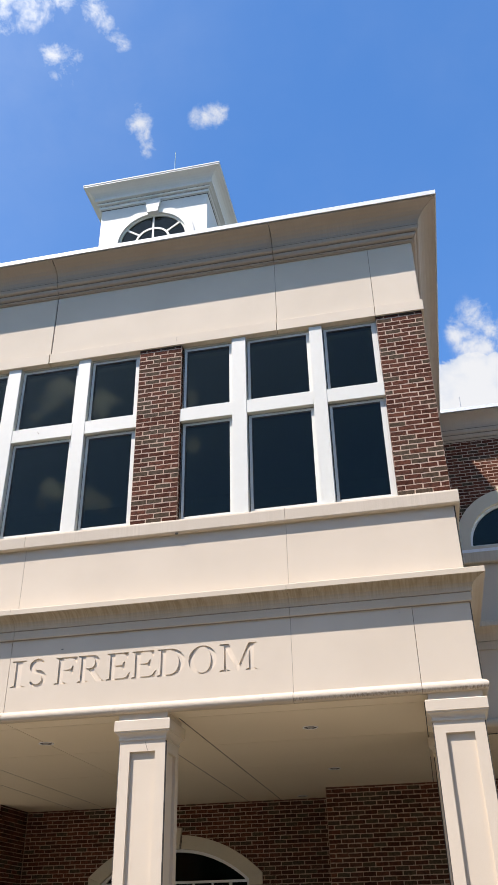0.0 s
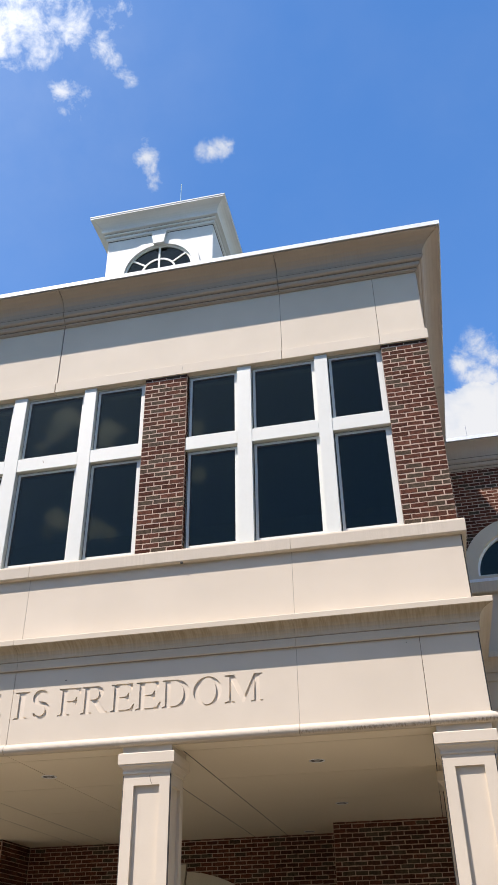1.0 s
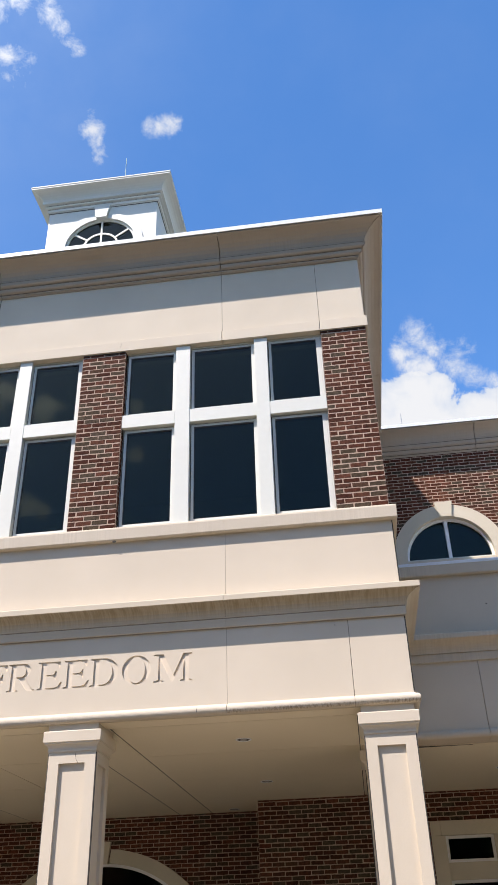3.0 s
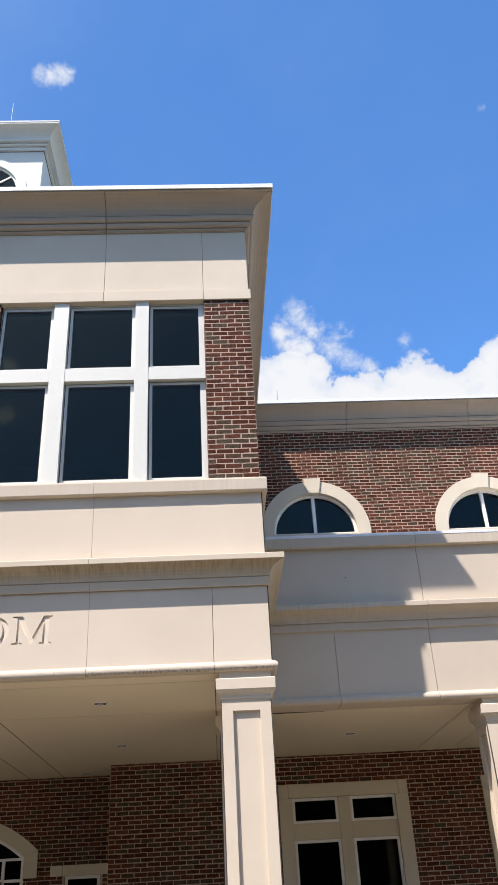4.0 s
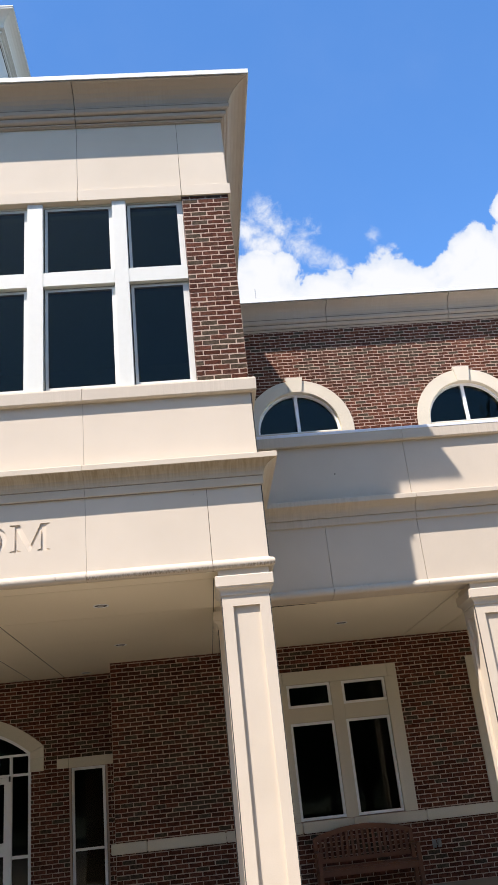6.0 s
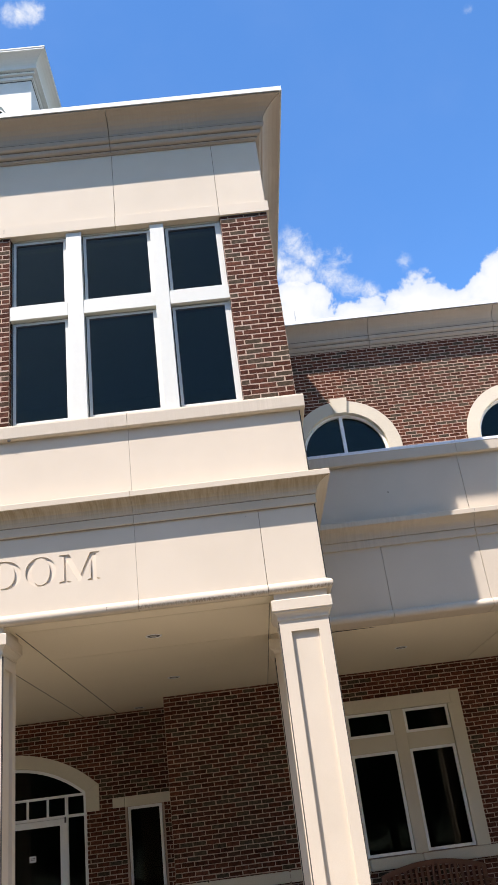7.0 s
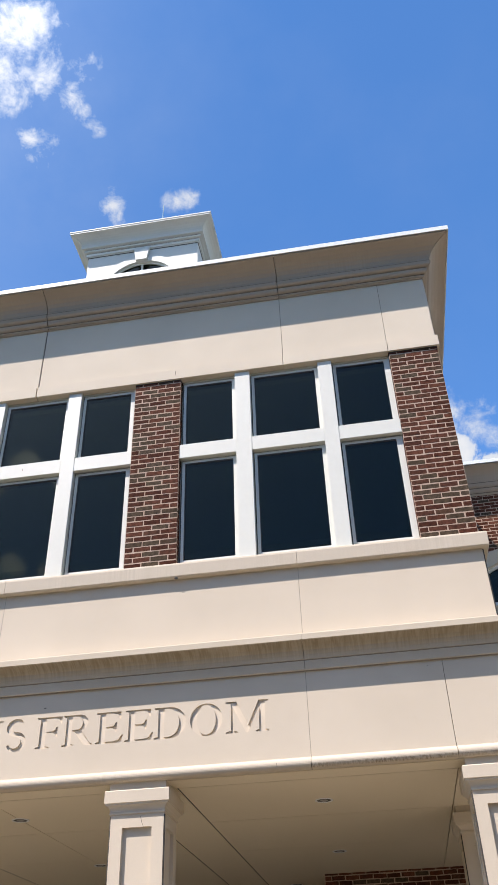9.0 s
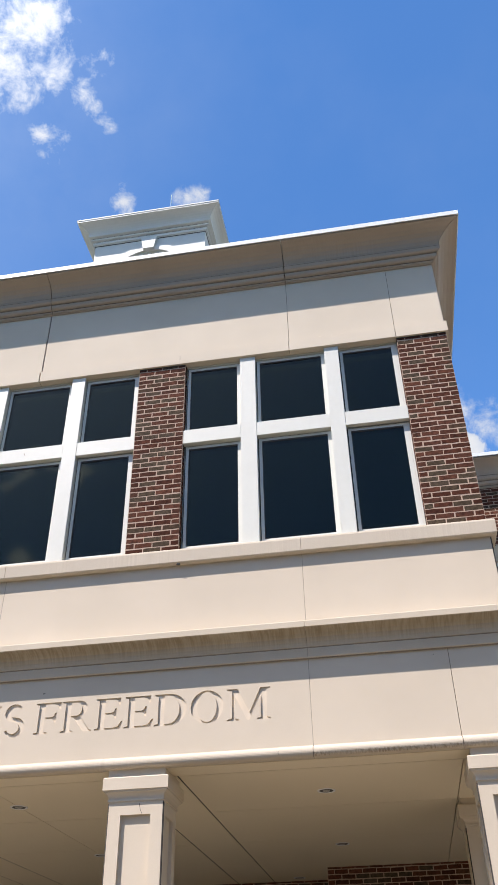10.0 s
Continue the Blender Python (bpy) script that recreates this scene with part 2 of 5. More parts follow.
def glass_material(name, tint, ior=1.6, sheen=(0.61, 0.63, 0.56)):
    mat = bpy.data.materials.new(name)
    mat.use_nodes = True
    n, l = mat.node_tree.nodes, mat.node_tree.links
    b = n["Principled BSDF"]
    b.inputs["Base Color"].default_value = (*tint, 1)
    b.inputs["Roughness"].default_value = 0.0
    b.inputs["Transmission Weight"].default_value = 1.0
    b.inputs["IOR"].default_value = ior
    b.inputs["Specular Tint"].default_value = (*sheen, 1)
    geo, wave, bump = n.new("ShaderNodeNewGeometry"), n.new("ShaderNodeTexNoise"), n.new("ShaderNodeBump")
    wave.inputs["Scale"].default_value, wave.inputs["Detail"].default_value = 1.1, 1.0
    bump.inputs["Strength"].default_value, bump.inputs["Distance"].default_value = 0.06, 0.02
    l.new(geo.outputs["Position"], wave.inputs["Vector"])
    l.new(wave.outputs["Fac"], bump.inputs["Height"])
    l.new(bump.outputs[0], b.inputs["Normal"])
    return mat


PRECAST = material("precast_cream", (0.545, 0.471, 0.364), (0.650, 0.565, 0.443), 0.85, 90, 0.9, 0.06, tone=0.06, patchy=0.7)
PRECAST_HIGH = material("precast_high", (0.546, 0.475, 0.367), (0.650, 0.569, 0.446), 0.85, 90, 0.9, 0.06, tone=0.06, patchy=0.7)
PRECAST_WING = material("precast_wing", (0.515, 0.446, 0.346), (0.615, 0.535, 0.421), 0.85, 90, 0.9, 0.06, tone=0.06, patchy=0.7)
PRECAST_CUT = material("precast_cut", (0.61, 0.530, 0.415), (0.69, 0.603, 0.480), 0.85, 110, 1.2, 0.06, tone=0.06)
PRECAST_STAINED = material("precast_stained", (0.51, 0.442, 0.335), (0.59, 0.515, 0.40), 0.88, 70, 0.9, 0.08, tone=0.09, streaks=0.78,
                           streak_colour=(0.20, 0.15, 0.078, 1), band=(4.755, 4.885, 4.912, 4.902), streak_scale=48.0, soft_run=0.62, zone_at=0.26)
PRECAST_WORN = material("precast_worn", (0.505, 0.438, 0.340), (0.595, 0.519, 0.410), 0.88, 70, 0.9, 0.08, tone=0.09, streaks=0.2,
                        streak_colour=(0.30, 0.24, 0.16, 1))
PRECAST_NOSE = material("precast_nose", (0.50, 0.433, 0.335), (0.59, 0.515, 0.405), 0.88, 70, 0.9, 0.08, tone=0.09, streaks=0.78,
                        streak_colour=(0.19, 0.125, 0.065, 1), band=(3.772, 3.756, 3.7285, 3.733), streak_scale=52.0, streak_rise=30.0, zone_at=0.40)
# cornice copy of the precast, its overhang's shade put into the base colour
PRECAST_CORNICE_SHADED = material("precast_cornice_shaded", (0.354, 0.298, 0.236), (0.424, 0.362, 0.292), 0.9, 70, 0.9, 0.08, tone=0.07, streaks=0.12,
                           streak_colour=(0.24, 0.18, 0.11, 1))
STONE_TRIM = material("limestone_trim", (0.57, 0.51, 0.39), (0.655, 0.588, 0.455), 0.85, 80, 1.0, 0.15)
SOFFIT = material("soffit_board", (0.74, 0.65, 0.48), (0.82, 0.73, 0.55), 0.8, 120, 0.35, 0.08, patchy=0.7)
WHITE = material("white_painted_metal", (0.615, 0.615, 0.545), (0.665, 0.665, 0.592), 0.45, 14, 0.8, 0.0, tone=0.04)
WHITE_WOOD = material("white_painted_boards", (0.57, 0.575, 0.535), (0.63, 0.635, 0.592), 0.55, 20, 0.8, 0.0, tone=0.05)
FLASHING = material("white_metal_flashing", (0.72, 0.74, 0.76), (0.80, 0.82, 0.84), 0.3, 30, 1.0, 0.03)
COPING = material("white_metal_coping", (0.70, 0.72, 0.69), (0.80, 0.82, 0.79), 0.35, 30, 1.0, 0.03)
GREY_METAL = material("grey_metal_flashing", (0.30, 0.31, 0.31), (0.38, 0.39, 0.39), 0.4, 40, 1.2, 0.03, metal=0.5)
MORTAR = material("mortar", (0.40, 0.298, 0.228), (0.49, 0.370, 0.286), 0.95, 140, 2.0, 0.3, spec=0.2)
RED, BROWN = (0.089, 0.0325, 0.0198), (0.114, 0.0445, 0.027)
DARKER, OLIVE, GREY = (0.056, 0.020, 0.012), (0.067, 0.047, 0.030), (0.079, 0.058, 0.038)
TONES = [(0.22, DARKER), (0.36, (0.080, 0.034, 0.022)), (0.62, (0.086, 0.038, 0.024)), (0.72, OLIVE), (0.93, GREY), (1.0, (0.079, 0.057, 0.039))]
FIELD_TONES = [(0.20, (0.070, 0.024, 0.014)), (0.36, (0.104, 0.036, 0.021)), (0.82, (0.116, 0.042, 0.024)), (0.88, OLIVE), (0.96, GREY), (1.0, (0.070, 0.050, 0.034))]
BRICK = material("clay_brick", RED, BROWN, 0.88, 70, 2.0, 0.9, tone=0.30, pick="object", third=TONES, blotch=0.5, spec=0.08)
BRICK_FIELD = material("clay_brick_field", (0.100, 0.035, 0.021), (0.132, 0.050, 0.030), 0.88, 70, 2.0, 0.9, tone=0.30, pick="island", third=FIELD_TONES, blotch=0.5, spec=0.08)
ALUMINIUM = material("white_aluminium_frames", (0.80, 0.795, 0.77), (0.86, 0.855, 0.83), 0.35, 14, 0.8, 0.0, tone=0.04)
GLASS = glass_material("tinted_glass", (0.078, 0.108, 0.062), 1.6, (0.49, 0.52, 0.44))
PORCH_GLASS = glass_material("porch_glass", (0.09, 0.10, 0.10), 1.42)
DARK_SEAL = material("dark_sealant", (0.05, 0.045, 0.04), (0.07, 0.06, 0.05), 0.9, 60, 2, 0.1)
# dark fill: painted shade in the cornice grooves, sealant in the joints
GROOVE_SHADE_SEAL = material("groove_shade_seal", (0.155, 0.125, 0.095), (0.205, 0.168, 0.130), 0.95, 60, 2, 0.1)
GROOVE_SOFT = material("groove_brown", (0.27, 0.222, 0.165), (0.33, 0.275, 0.21), 0.95, 60, 2, 0.1)
PALE_SEAL = material("pale_sealant", (0.33, 0.28, 0.215), (0.40, 0.345, 0.27), 0.9, 60, 2, 0.1)
GROOVE_SHADE_GREY = material("groove_shade_grey", (0.10, 0.10, 0.095), (0.15, 0.15, 0.145), 0.95, 60, 2, 0.1)
VERDIGRIS = material("weathered_copper", (0.34, 0.45, 0.40), (0.44, 0.56, 0.50), 0.6, 40, 3, 0.05)
ROOF_PALE = material("pale_roof_membrane", (0.60, 0.59, 0.55), (0.70, 0.69, 0.65), 0.9, 30, 0.4, 0.1)
ROOF = material("roof_membrane", (0.13, 0.13, 0.125), (0.19, 0.19, 0.18), 0.9, 30, 0.4, 0.1)
ROOM = material("room_plaster", (0.30, 0.29, 0.27), (0.36, 0.35, 0.33), 0.9, 20, 0.5, 0.05)
CONCRETE = material("paving_concrete", (0.203, 0.171, 0.124), (0.257, 0.217, 0.159), 0.9, 50, 0.5, 0.2)
ASPHALT = material("asphalt", (0.062, 0.056, 0.046), (0.086, 0.078, 0.065), 0.92, 90, 0.4, 0.5)
LAWN = material("lawn", (0.036, 0.046, 0.020), (0.060, 0.074, 0.032), 0.95, 25, 0.25, 0.6)
TEAK = material("weathered_hardwood", (0.118, 0.044, 0.020), (0.195, 0.076, 0.034), 0.6, 45, 3.0, 0.25)
STEEL = material("brushed_steel", (0.45, 0.45, 0.44), (0.55, 0.55, 0.54), 0.35, 60, 2, 0.05, metal=1.0)
LAMP_LENS = material("downlight_lens", (0.35, 0.34, 0.31), (0.42, 0.41, 0.38), 0.3, 40, 3, 0.02)
DARK_CAN = material("downlight_can", (0.04, 0.038, 0.034), (0.06, 0.056, 0.05), 0.5, 40, 3, 0.02)
PAPER = material("notice_paper", (0.70, 0.70, 0.70), (0.78, 0.78, 0.78), 0.8, 30, 3, 0.02)
INK = material("notice_ink", (0.05, 0.05, 0.06), (0.08, 0.08, 0.09), 0.8, 30, 3, 0.0)
OUTLET = material("grey_cast_cover", (0.20, 0.20, 0.19), (0.26, 0.26, 0.25), 0.5, 60, 3, 0.05, metal=0.3)

# ---- mesh helpers ----


def box(bm, x0, x1, y0, y1, z0, z1):
    v = [bm.verts.new(p) for p in ((x0, y0, z0), (x1, y0, z0), (x1, y1, z0), (x0, y1, z0),
                                   (x0, y0, z1), (x1, y0, z1), (x1, y1, z1), (x0, y1, z1))]
    for f in ((3, 2, 1, 0), (4, 5, 6, 7), (0, 1, 5, 4), (1, 2, 6, 5), (2, 3, 7, 6), (3, 0, 4, 7)):
        bm.faces.new([v[i] for i in f])
    return v


def soften(bm, width=0.006, segments=2):
    bmesh.ops.bevel(bm, geom=bm.edges[:], offset=width, segments=segments, affect="EDGES", clamp_overlap=True)
    return bm


def block(x0, x1, y0, y1, z0, z1, edge=0.006, segments=2):
    bm = bmesh.new()
    box(bm, x0, x1, y0, y1, z0, z1)
    return soften(bm, edge, segments) if edge else bm


def finish(bm, name, mat, smooth=False):
    me = bpy.data.meshes.new(name)
    bmesh.ops.recalc_face_normals(bm, faces=bm.faces[:])
    bm.to_mesh(me)
    bm.free()
    me.materials.append(mat)
    if smooth:
        for p in me.polygons:
            p.use_smooth = True
    return me


def part(name, bm, mat, parent, label="", smooth=False):
    ob = new(name, finish(bm, name, mat, smooth))
    ob.parent = parent
    return tagged(ob, label) if label else ob


def thing(name, label, category, at=(0, 0, 0), group="", kind=""):
    ob = new(name)
    ob.location = at
    ob.empty_display_size = 0.1
    return tagged(ob, label, category, group, kind)


def setting(name, bm, mat, label, category):
    return tagged(new(name, finish(bm, name, mat)), label, category, "", "structure")


def run(profile, a, b, base, mitre_a=0, mitre_b=0, side="front"):
    """A moulding: profile points (out, z) carried from a to b along a wall face; mitre +1 outer corner, -1 inner."""
    bm = bmesh.new()
    ends = []
    for s, k in ((a, -mitre_a), (b, mitre_b)):
        ring = []
        for o, z in profile:
            t = s + k * o - (0.002 if k > 0 and s == b else 0) + (0.002 if k < 0 and s == a else 0)
            p = {"front": (t, base - o, z), "right": (base + o, t, z), "back": (t, base + o, z), "left": (base - o, t, z)}[side]
            ring.append(bm.verts.new(p))
        ends.append(ring)
    count = len(profile)
    for i in range(count):
        j = (i + 1) % count
        bm.faces.new((ends[0][i], ends[0][j], ends[1][j], ends[1][i]))
    bm.faces.new(ends[0][::-1])
    bm.faces.new(ends[1])
    return bm


def arc(cx, cz, r, a0, a1, steps):
    return [(cx + r * math.cos(radians(a0 + (a1 - a0) * i / steps)), cz + r * math.sin(radians(a0 + (a1 - a0) * i / steps)))
            for i in range(steps + 1)]


def slab(outline, y0, y1):
    """A flat piece from an outline in x, z, between two depths."""
    bm = bmesh.new()
    front = [bm.verts.new((x, y0, z)) for x, z in outline]
    back = [bm.verts.new((x, y1, z)) for x, z in outline]
    bm.faces.new(front)
    bm.faces.new(back[::-1])
    for i in range(len(outline)):
        j = (i + 1) % len(outline)
        bm.faces.new((front[i], back[i], back[j], front[j]))
    return bm


def band(outer, inner, y0, y1):
    """A strip between two curves with equally many points in x, z."""
    bm = bmesh.new()
    rows = [[bm.verts.new((x, y, z)) for x, z in c] for c in (outer, inner) for y in (y0, y1)]
    of, ob_, inf, inb = rows
    for i in range(len(outer) - 1):
        bm.faces.new((of[i], of[i + 1], inf[i + 1], inf[i]))
        bm.faces.new((ob_[i + 1], ob_[i], inb[i], inb[i + 1]))
        bm.faces.new((of[i + 1], of[i], ob_[i], ob_[i + 1]))
        bm.faces.new((inf[i], inf[i + 1], inb[i + 1], inb[i]))
    for k in (0, -1):
        bm.faces.new((of[k], ob_[k], inb[k], inf[k]))
    return bm


# ---- levels and lines of the building ----
FLOOR = -0.10
BEAM_LOW, NOSE_TOP, LEDGE_LOW, LEDGE_TOP, SILL_LOW, SILL_TOP = 3.728, 3.835, 4.655, 4.972, 5.808, 5.980
FRIEZE_LOW, FRIEZE_TOP, CORNICE_TOP = 8.682, 9.915, 10.395
CEIL = 3.722
MID = -5.22                      # middle line of the tower
TOWER_L, TOWER_R, TOWER_B = 2 * MID, 0.0, 9.5
WING_Y, WALL_Y, ENTRY_Y = 1.87, 5.74, 6.87
WING_END = 11.6
JOINT = 0.0027                    # half a panel joint
PIERS = [(-0.608, 0.0), (-3.887, -3.279), (2 * MID + 3.279, 2 * MID + 3.887), (2 * MID, 2 * MID + 0.608)]
COURSE, BRICK_L = 0.0677, 0.2032


def cornice_profile(low, top):
    """Two small bands under a large hollow moulding, and the shade strips set in the grooves between them."""
    k = (top - low) / 0.55
    face = [(-0.10, 0.0), (0.012, 0.0), (0.014, 0.014), (0.030, 0.016), (0.034, 0.034), (0.022, 0.036), (0.022, 0.052), (0.058, 0.054), (0.078, 0.074),
            (0.086, 0.118), (0.066, 0.120), (0.066, 0.138), (0.106, 0.140), (0.128, 0.162), (0.138, 0.212), (0.110, 0.214), (0.110, 0.236), (0.127, 0.238),
            (0.130, 0.270), (0.150, 0.325), (0.182, 0.375), (0.227, 0.418), (0.282, 0.450), (0.342, 0.470), (0.385, 0.476), (0.392, 0.484)]
    quirks = [[(x - 0.02, low + z * k), (x, low + z * k), (x, low + (z + 0.0225) * k), (x - 0.02, low + (z + 0.0225) * k)]
              for x, z in ((0.030, 0.0330), (0.080, 0.1170), (0.126, 0.2130))]
    return [(o, low + z * k) for o, z in face] + [(0.392, top - 0.060), (0.366, top - 0.057), (0.366, top - 0.035), (-0.10, top - 0.035)], quirks


CORNICE, QUIRKS = cornice_profile(FRIEZE_TOP, CORNICE_TOP)
WING_CORNICE, WING_QUIRKS = cornice_profile(9.915, CORNICE_TOP + 0.035)
DRIP = [(-0.10, CORNICE_TOP - 0.033), (0.398, CORNICE_TOP - 0.033), (0.398, CORNICE_TOP - 0.045), (0.409, CORNICE_TOP - 0.045),
        (0.409, CORNICE_TOP + 0.026), (0.400, CORNICE_TOP + 0.032), (-0.10, CORNICE_TOP + 0.05)]
LEDGE = [(-0.02, LEDGE_LOW + 0.004), (0.024, LEDGE_LOW + 0.004), (0.030, LEDGE_LOW + 0.012), (0.031, LEDGE_LOW + 0.098), (0.020, LEDGE_LOW + 0.100),
         (0.020, LEDGE_LOW + 0.108), (0.042, LEDGE_LOW + 0.110), (0.044, LEDGE_LOW + 0.132), (0.050, LEDGE_LOW + 0.156), (0.070, LEDGE_LOW + 0.192), (0.104, LEDGE_LOW + 0.220),
         (0.150, LEDGE_LOW + 0.240), (0.188, LEDGE_LOW + 0.247), (0.200, LEDGE_LOW + 0.253), (0.200, LEDGE_TOP - 0.006),
         (0.194, LEDGE_TOP), (-0.02, LEDGE_TOP + 0.045)]
LEDGE_QUIRKS = [[(x - 0.02, LEDGE_LOW + z), (x, LEDGE_LOW + z), (x, LEDGE_LOW + z + h), (x - 0.02, LEDGE_LOW + z + h)]
                for x, z, h in ((0.014, -0.004, 0.0078), (0.028, 0.0988, 0.0102))]
SILL = [(-0.30, SILL_LOW), (0.060, SILL_LOW), (0.070, SILL_LOW + 0.010), (0.073, SILL_TOP - 0.03), (0.068, SILL_TOP - 0.010),
        (0.052, SILL_TOP), (-0.30, SILL_TOP + 0.075)]
NOSE = [(-0.318, BEAM_LOW), (0.022, BEAM_LOW)] \
    + [(0.022 + 0.041 * math.cos(radians(a)), BEAM_LOW + 0.046 + 0.046 * math.sin(radians(a))) for a in range(-80, 71, 15)] \
    + [(0.018, BEAM_LOW + 0.094), (0.006, NOSE_TOP), (-0.318, NOSE_TOP)]


def spans(cuts, joint=JOINT):
    """Pieces between cuts, with a joint between neighbours."""
    out = []
    for i in range(len(cuts) - 1):
        a = cuts[i] + (joint if i else 0)
        b = cuts[i + 1] - (joint if i < len(cuts) - 2 else 0)
        out.append((a, b, i == 0, i == len(cuts) - 2))
    return out


# ---- ground ----
bm = bmesh.new()
bmesh.ops.create_circle(bm, cap_ends=True, segments=48, radius=2500, matrix=Matrix.Translation((0, 0, FLOOR - 0.12)))
setting("ground", bm, LAWN, "mown green lawn reaching to the horizon", "ground")
bm = bmesh.new()
box(bm, -14, 14, -3.36, 7.2, FLOOR - 0.115, FLOOR - 0.006)
pavement = setting("pavement", bm, DARK_SEAL, "weathered concrete slabs in front of and under the porch", "pavement")
slab_mesh = None
for i in range(12):
    for j in range(5, 10):
        if slab_mesh is None:
            slab_mesh = finish(block(-1.16, 1.16, -1.156, 1.156, -0.1, 0.0, 0.008), "slab", CONCRETE)
        s = new("slab", slab_mesh)
        s.parent = pavement
        s.location = (-12.83 + 2.333 * i, -14.84 + 2.32 * j, FLOOR)

# unseen ground, added dark to cut the bounce onto cornice and porch
bm = bmesh.new()
box(bm, -80, 80, -22.5, -3.42, FLOOR - 0.30, FLOOR - 0.07)
setting("road", bm, ASPHALT, "dark grey asphalt sheet added out of view in front of the building", "road")

# ---- tower: walls behind the facing ----
bm = bmesh.new()
box(bm, TOWER_L + 0.02, TOWER_R - 0.02, 0.03, 0.45, BEAM_LOW + 0.02, LEDGE_LOW + 0.1)      # beam
box(bm, TOWER_L + 0.02, TOWER_R - 0.02, 0.006, 0.45, LEDGE_LOW + 0.101, SILL_LOW + 0.02)      # parapet
box(bm, TOWER_L + 0.02, TOWER_R - 0.02, 0.03, 0.40, FRIEZE_LOW + 0.03, CORNICE_TOP - 0.1)     # frieze
for x0, x1 in ((TOWER_L + 0.012, TOWER_L + 0.35), (TOWER_R - 0.35, TOWER_R - 0.012)):
    box(bm, x0, x1, 0.46, TOWER_B, CEIL + 0.05, CORNICE_TOP - 0.12)
box(bm, TOWER_L + 0.36, TOWER_R - 0.36, TOWER_B - 0.3, TOWER_B, CEIL + 0.05, CORNICE_TOP - 0.12)
wall_tower = setting("wall_tower", bm, MORTAR, "cream precast and brick entrance tower front with a deep cornice", "wall")

bm = bmesh.new()
box(bm, TOWER_L + 0.36, TOWER_R - 0.36, 0.46, TOWER_B - 0.31, 8.95, 9.1)
box(bm, TOWER_L + 0.36, TOWER_R - 0.36, 0.46, TOWER_B - 0.31, 5.55, 5.7)
box(bm, TOWER_L + 0.36, TOWER_R - 0.36, 5.0, 5.1, 5.705, 8.945)
setting("room_lining", bm, ROOM, "dim grey plaster room behind the tower windows", "interior")
bm = bmesh.new()
box(bm, TOWER_L + 0.1, TOWER_R - 0.1, 0.1, TOWER_B - 0.1, CORNICE_TOP - 0.09, CORNICE_TOP - 0.04)
setting("roof_tower", bm, ROOF, "flat grey membrane roof of the tower", "roof")

FULL = [TOWER_L, 2 * MID + 1.94, MID, -1.94, TOWER_R]
WITH_PIER = [TOWER_L, 2 * MID + 0.607, 2 * MID + 1.94, MID - 0.02, -1.94, -0.607, TOWER_R]
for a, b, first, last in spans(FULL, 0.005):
    part("cornice_block", run(CORNICE, a + (0.004 if first else 0), b - (0.004 if last else 0), 0.0, int(first), int(last)), PRECAST_CORNICE_SHADED, wall_tower)
# strips in the cornice grooves, coloured dark to paint their shade
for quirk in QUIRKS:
    part("cornice_groove", run(quirk, TOWER_L, TOWER_R, 0.0, 1, 1), GROOVE_SHADE_SEAL, wall_tower, "dark strip as shade in the groove between the mouldings")
for a, b, first, last in spans(FULL, 0.0017):
    part("sill_block", run(SILL, a, b, 0.0, int(first), int(last)), PRECAST_WORN, wall_tower)
    part("ledge_block", run(LEDGE, a, b, 0.0, int(first), int(last)), PRECAST_STAINED, wall_tower, "ledge with dark rain streaks")
    part("parapet_panel", block(a + 0.001, b - 0.001, 0.0, 0.028, LEDGE_TOP - 0.02, SILL_LOW - 0.002, 0.002, 1), PRECAST, wall_tower)
for quirk in LEDGE_QUIRKS:
    part("ledge_groove", run(quirk, TOWER_L, TOWER_R, 0.0, 1, 1), GROOVE_SOFT, wall_tower, "darker brown groove between the mouldings")
# dark sealant in the upright joints, set back from the faces
for cuts, y0, z0, z1 in ((FULL, 0.0045, LEDGE_TOP, SILL_LOW - 0.003), (WITH_PIER, 0.009, NOSE_TOP, LEDGE_LOW), (WITH_PIER, 0.019, FRIEZE_LOW + 0.17, FRIEZE_TOP - 0.003)):
    for c in cuts[1:-1]:
        pale = z0 < FRIEZE_LOW and c in FULL
        part("joint_sealant", block(c - 0.006, c + 0.006, 0.002 if pale else y0, 0.0275, z0, z1, 0), PALE_SEAL if pale else GROOVE_SHADE_SEAL,
             wall_tower, "pale sealant joint" if pale else "dark sealant joint")
for a, b, first, last in spans(WITH_PIER):
    wide_a, wide_b = (0.006 if abs(c - MID + 0.02) < 0.01 else 0.0 for c in (a, b))
    part("frieze_panel", block(a + wide_a, b - wide_b, 0.012, 0.028, FRIEZE_LOW + 0.165, FRIEZE_TOP - 0.002, 0.002, 1), PRECAST_HIGH, wall_tower)
    bm = block(a - (0.03 if first else 0) + wide_a * 0.6, b + (0.03 if last else 0) - wide_b * 0.6, -0.0275, 0.35, FRIEZE_LOW, FRIEZE_LOW + 0.168, 0.004, 1)
    part("frieze_band", bm, PRECAST_HIGH, wall_tower)
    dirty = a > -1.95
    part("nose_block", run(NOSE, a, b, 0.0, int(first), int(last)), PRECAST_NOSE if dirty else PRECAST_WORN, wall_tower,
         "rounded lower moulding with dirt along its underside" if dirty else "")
part("coping", run(DRIP, TOWER_L, TOWER_R, 0.0, 1, 1), COPING, wall_tower, "white metal drip edge")
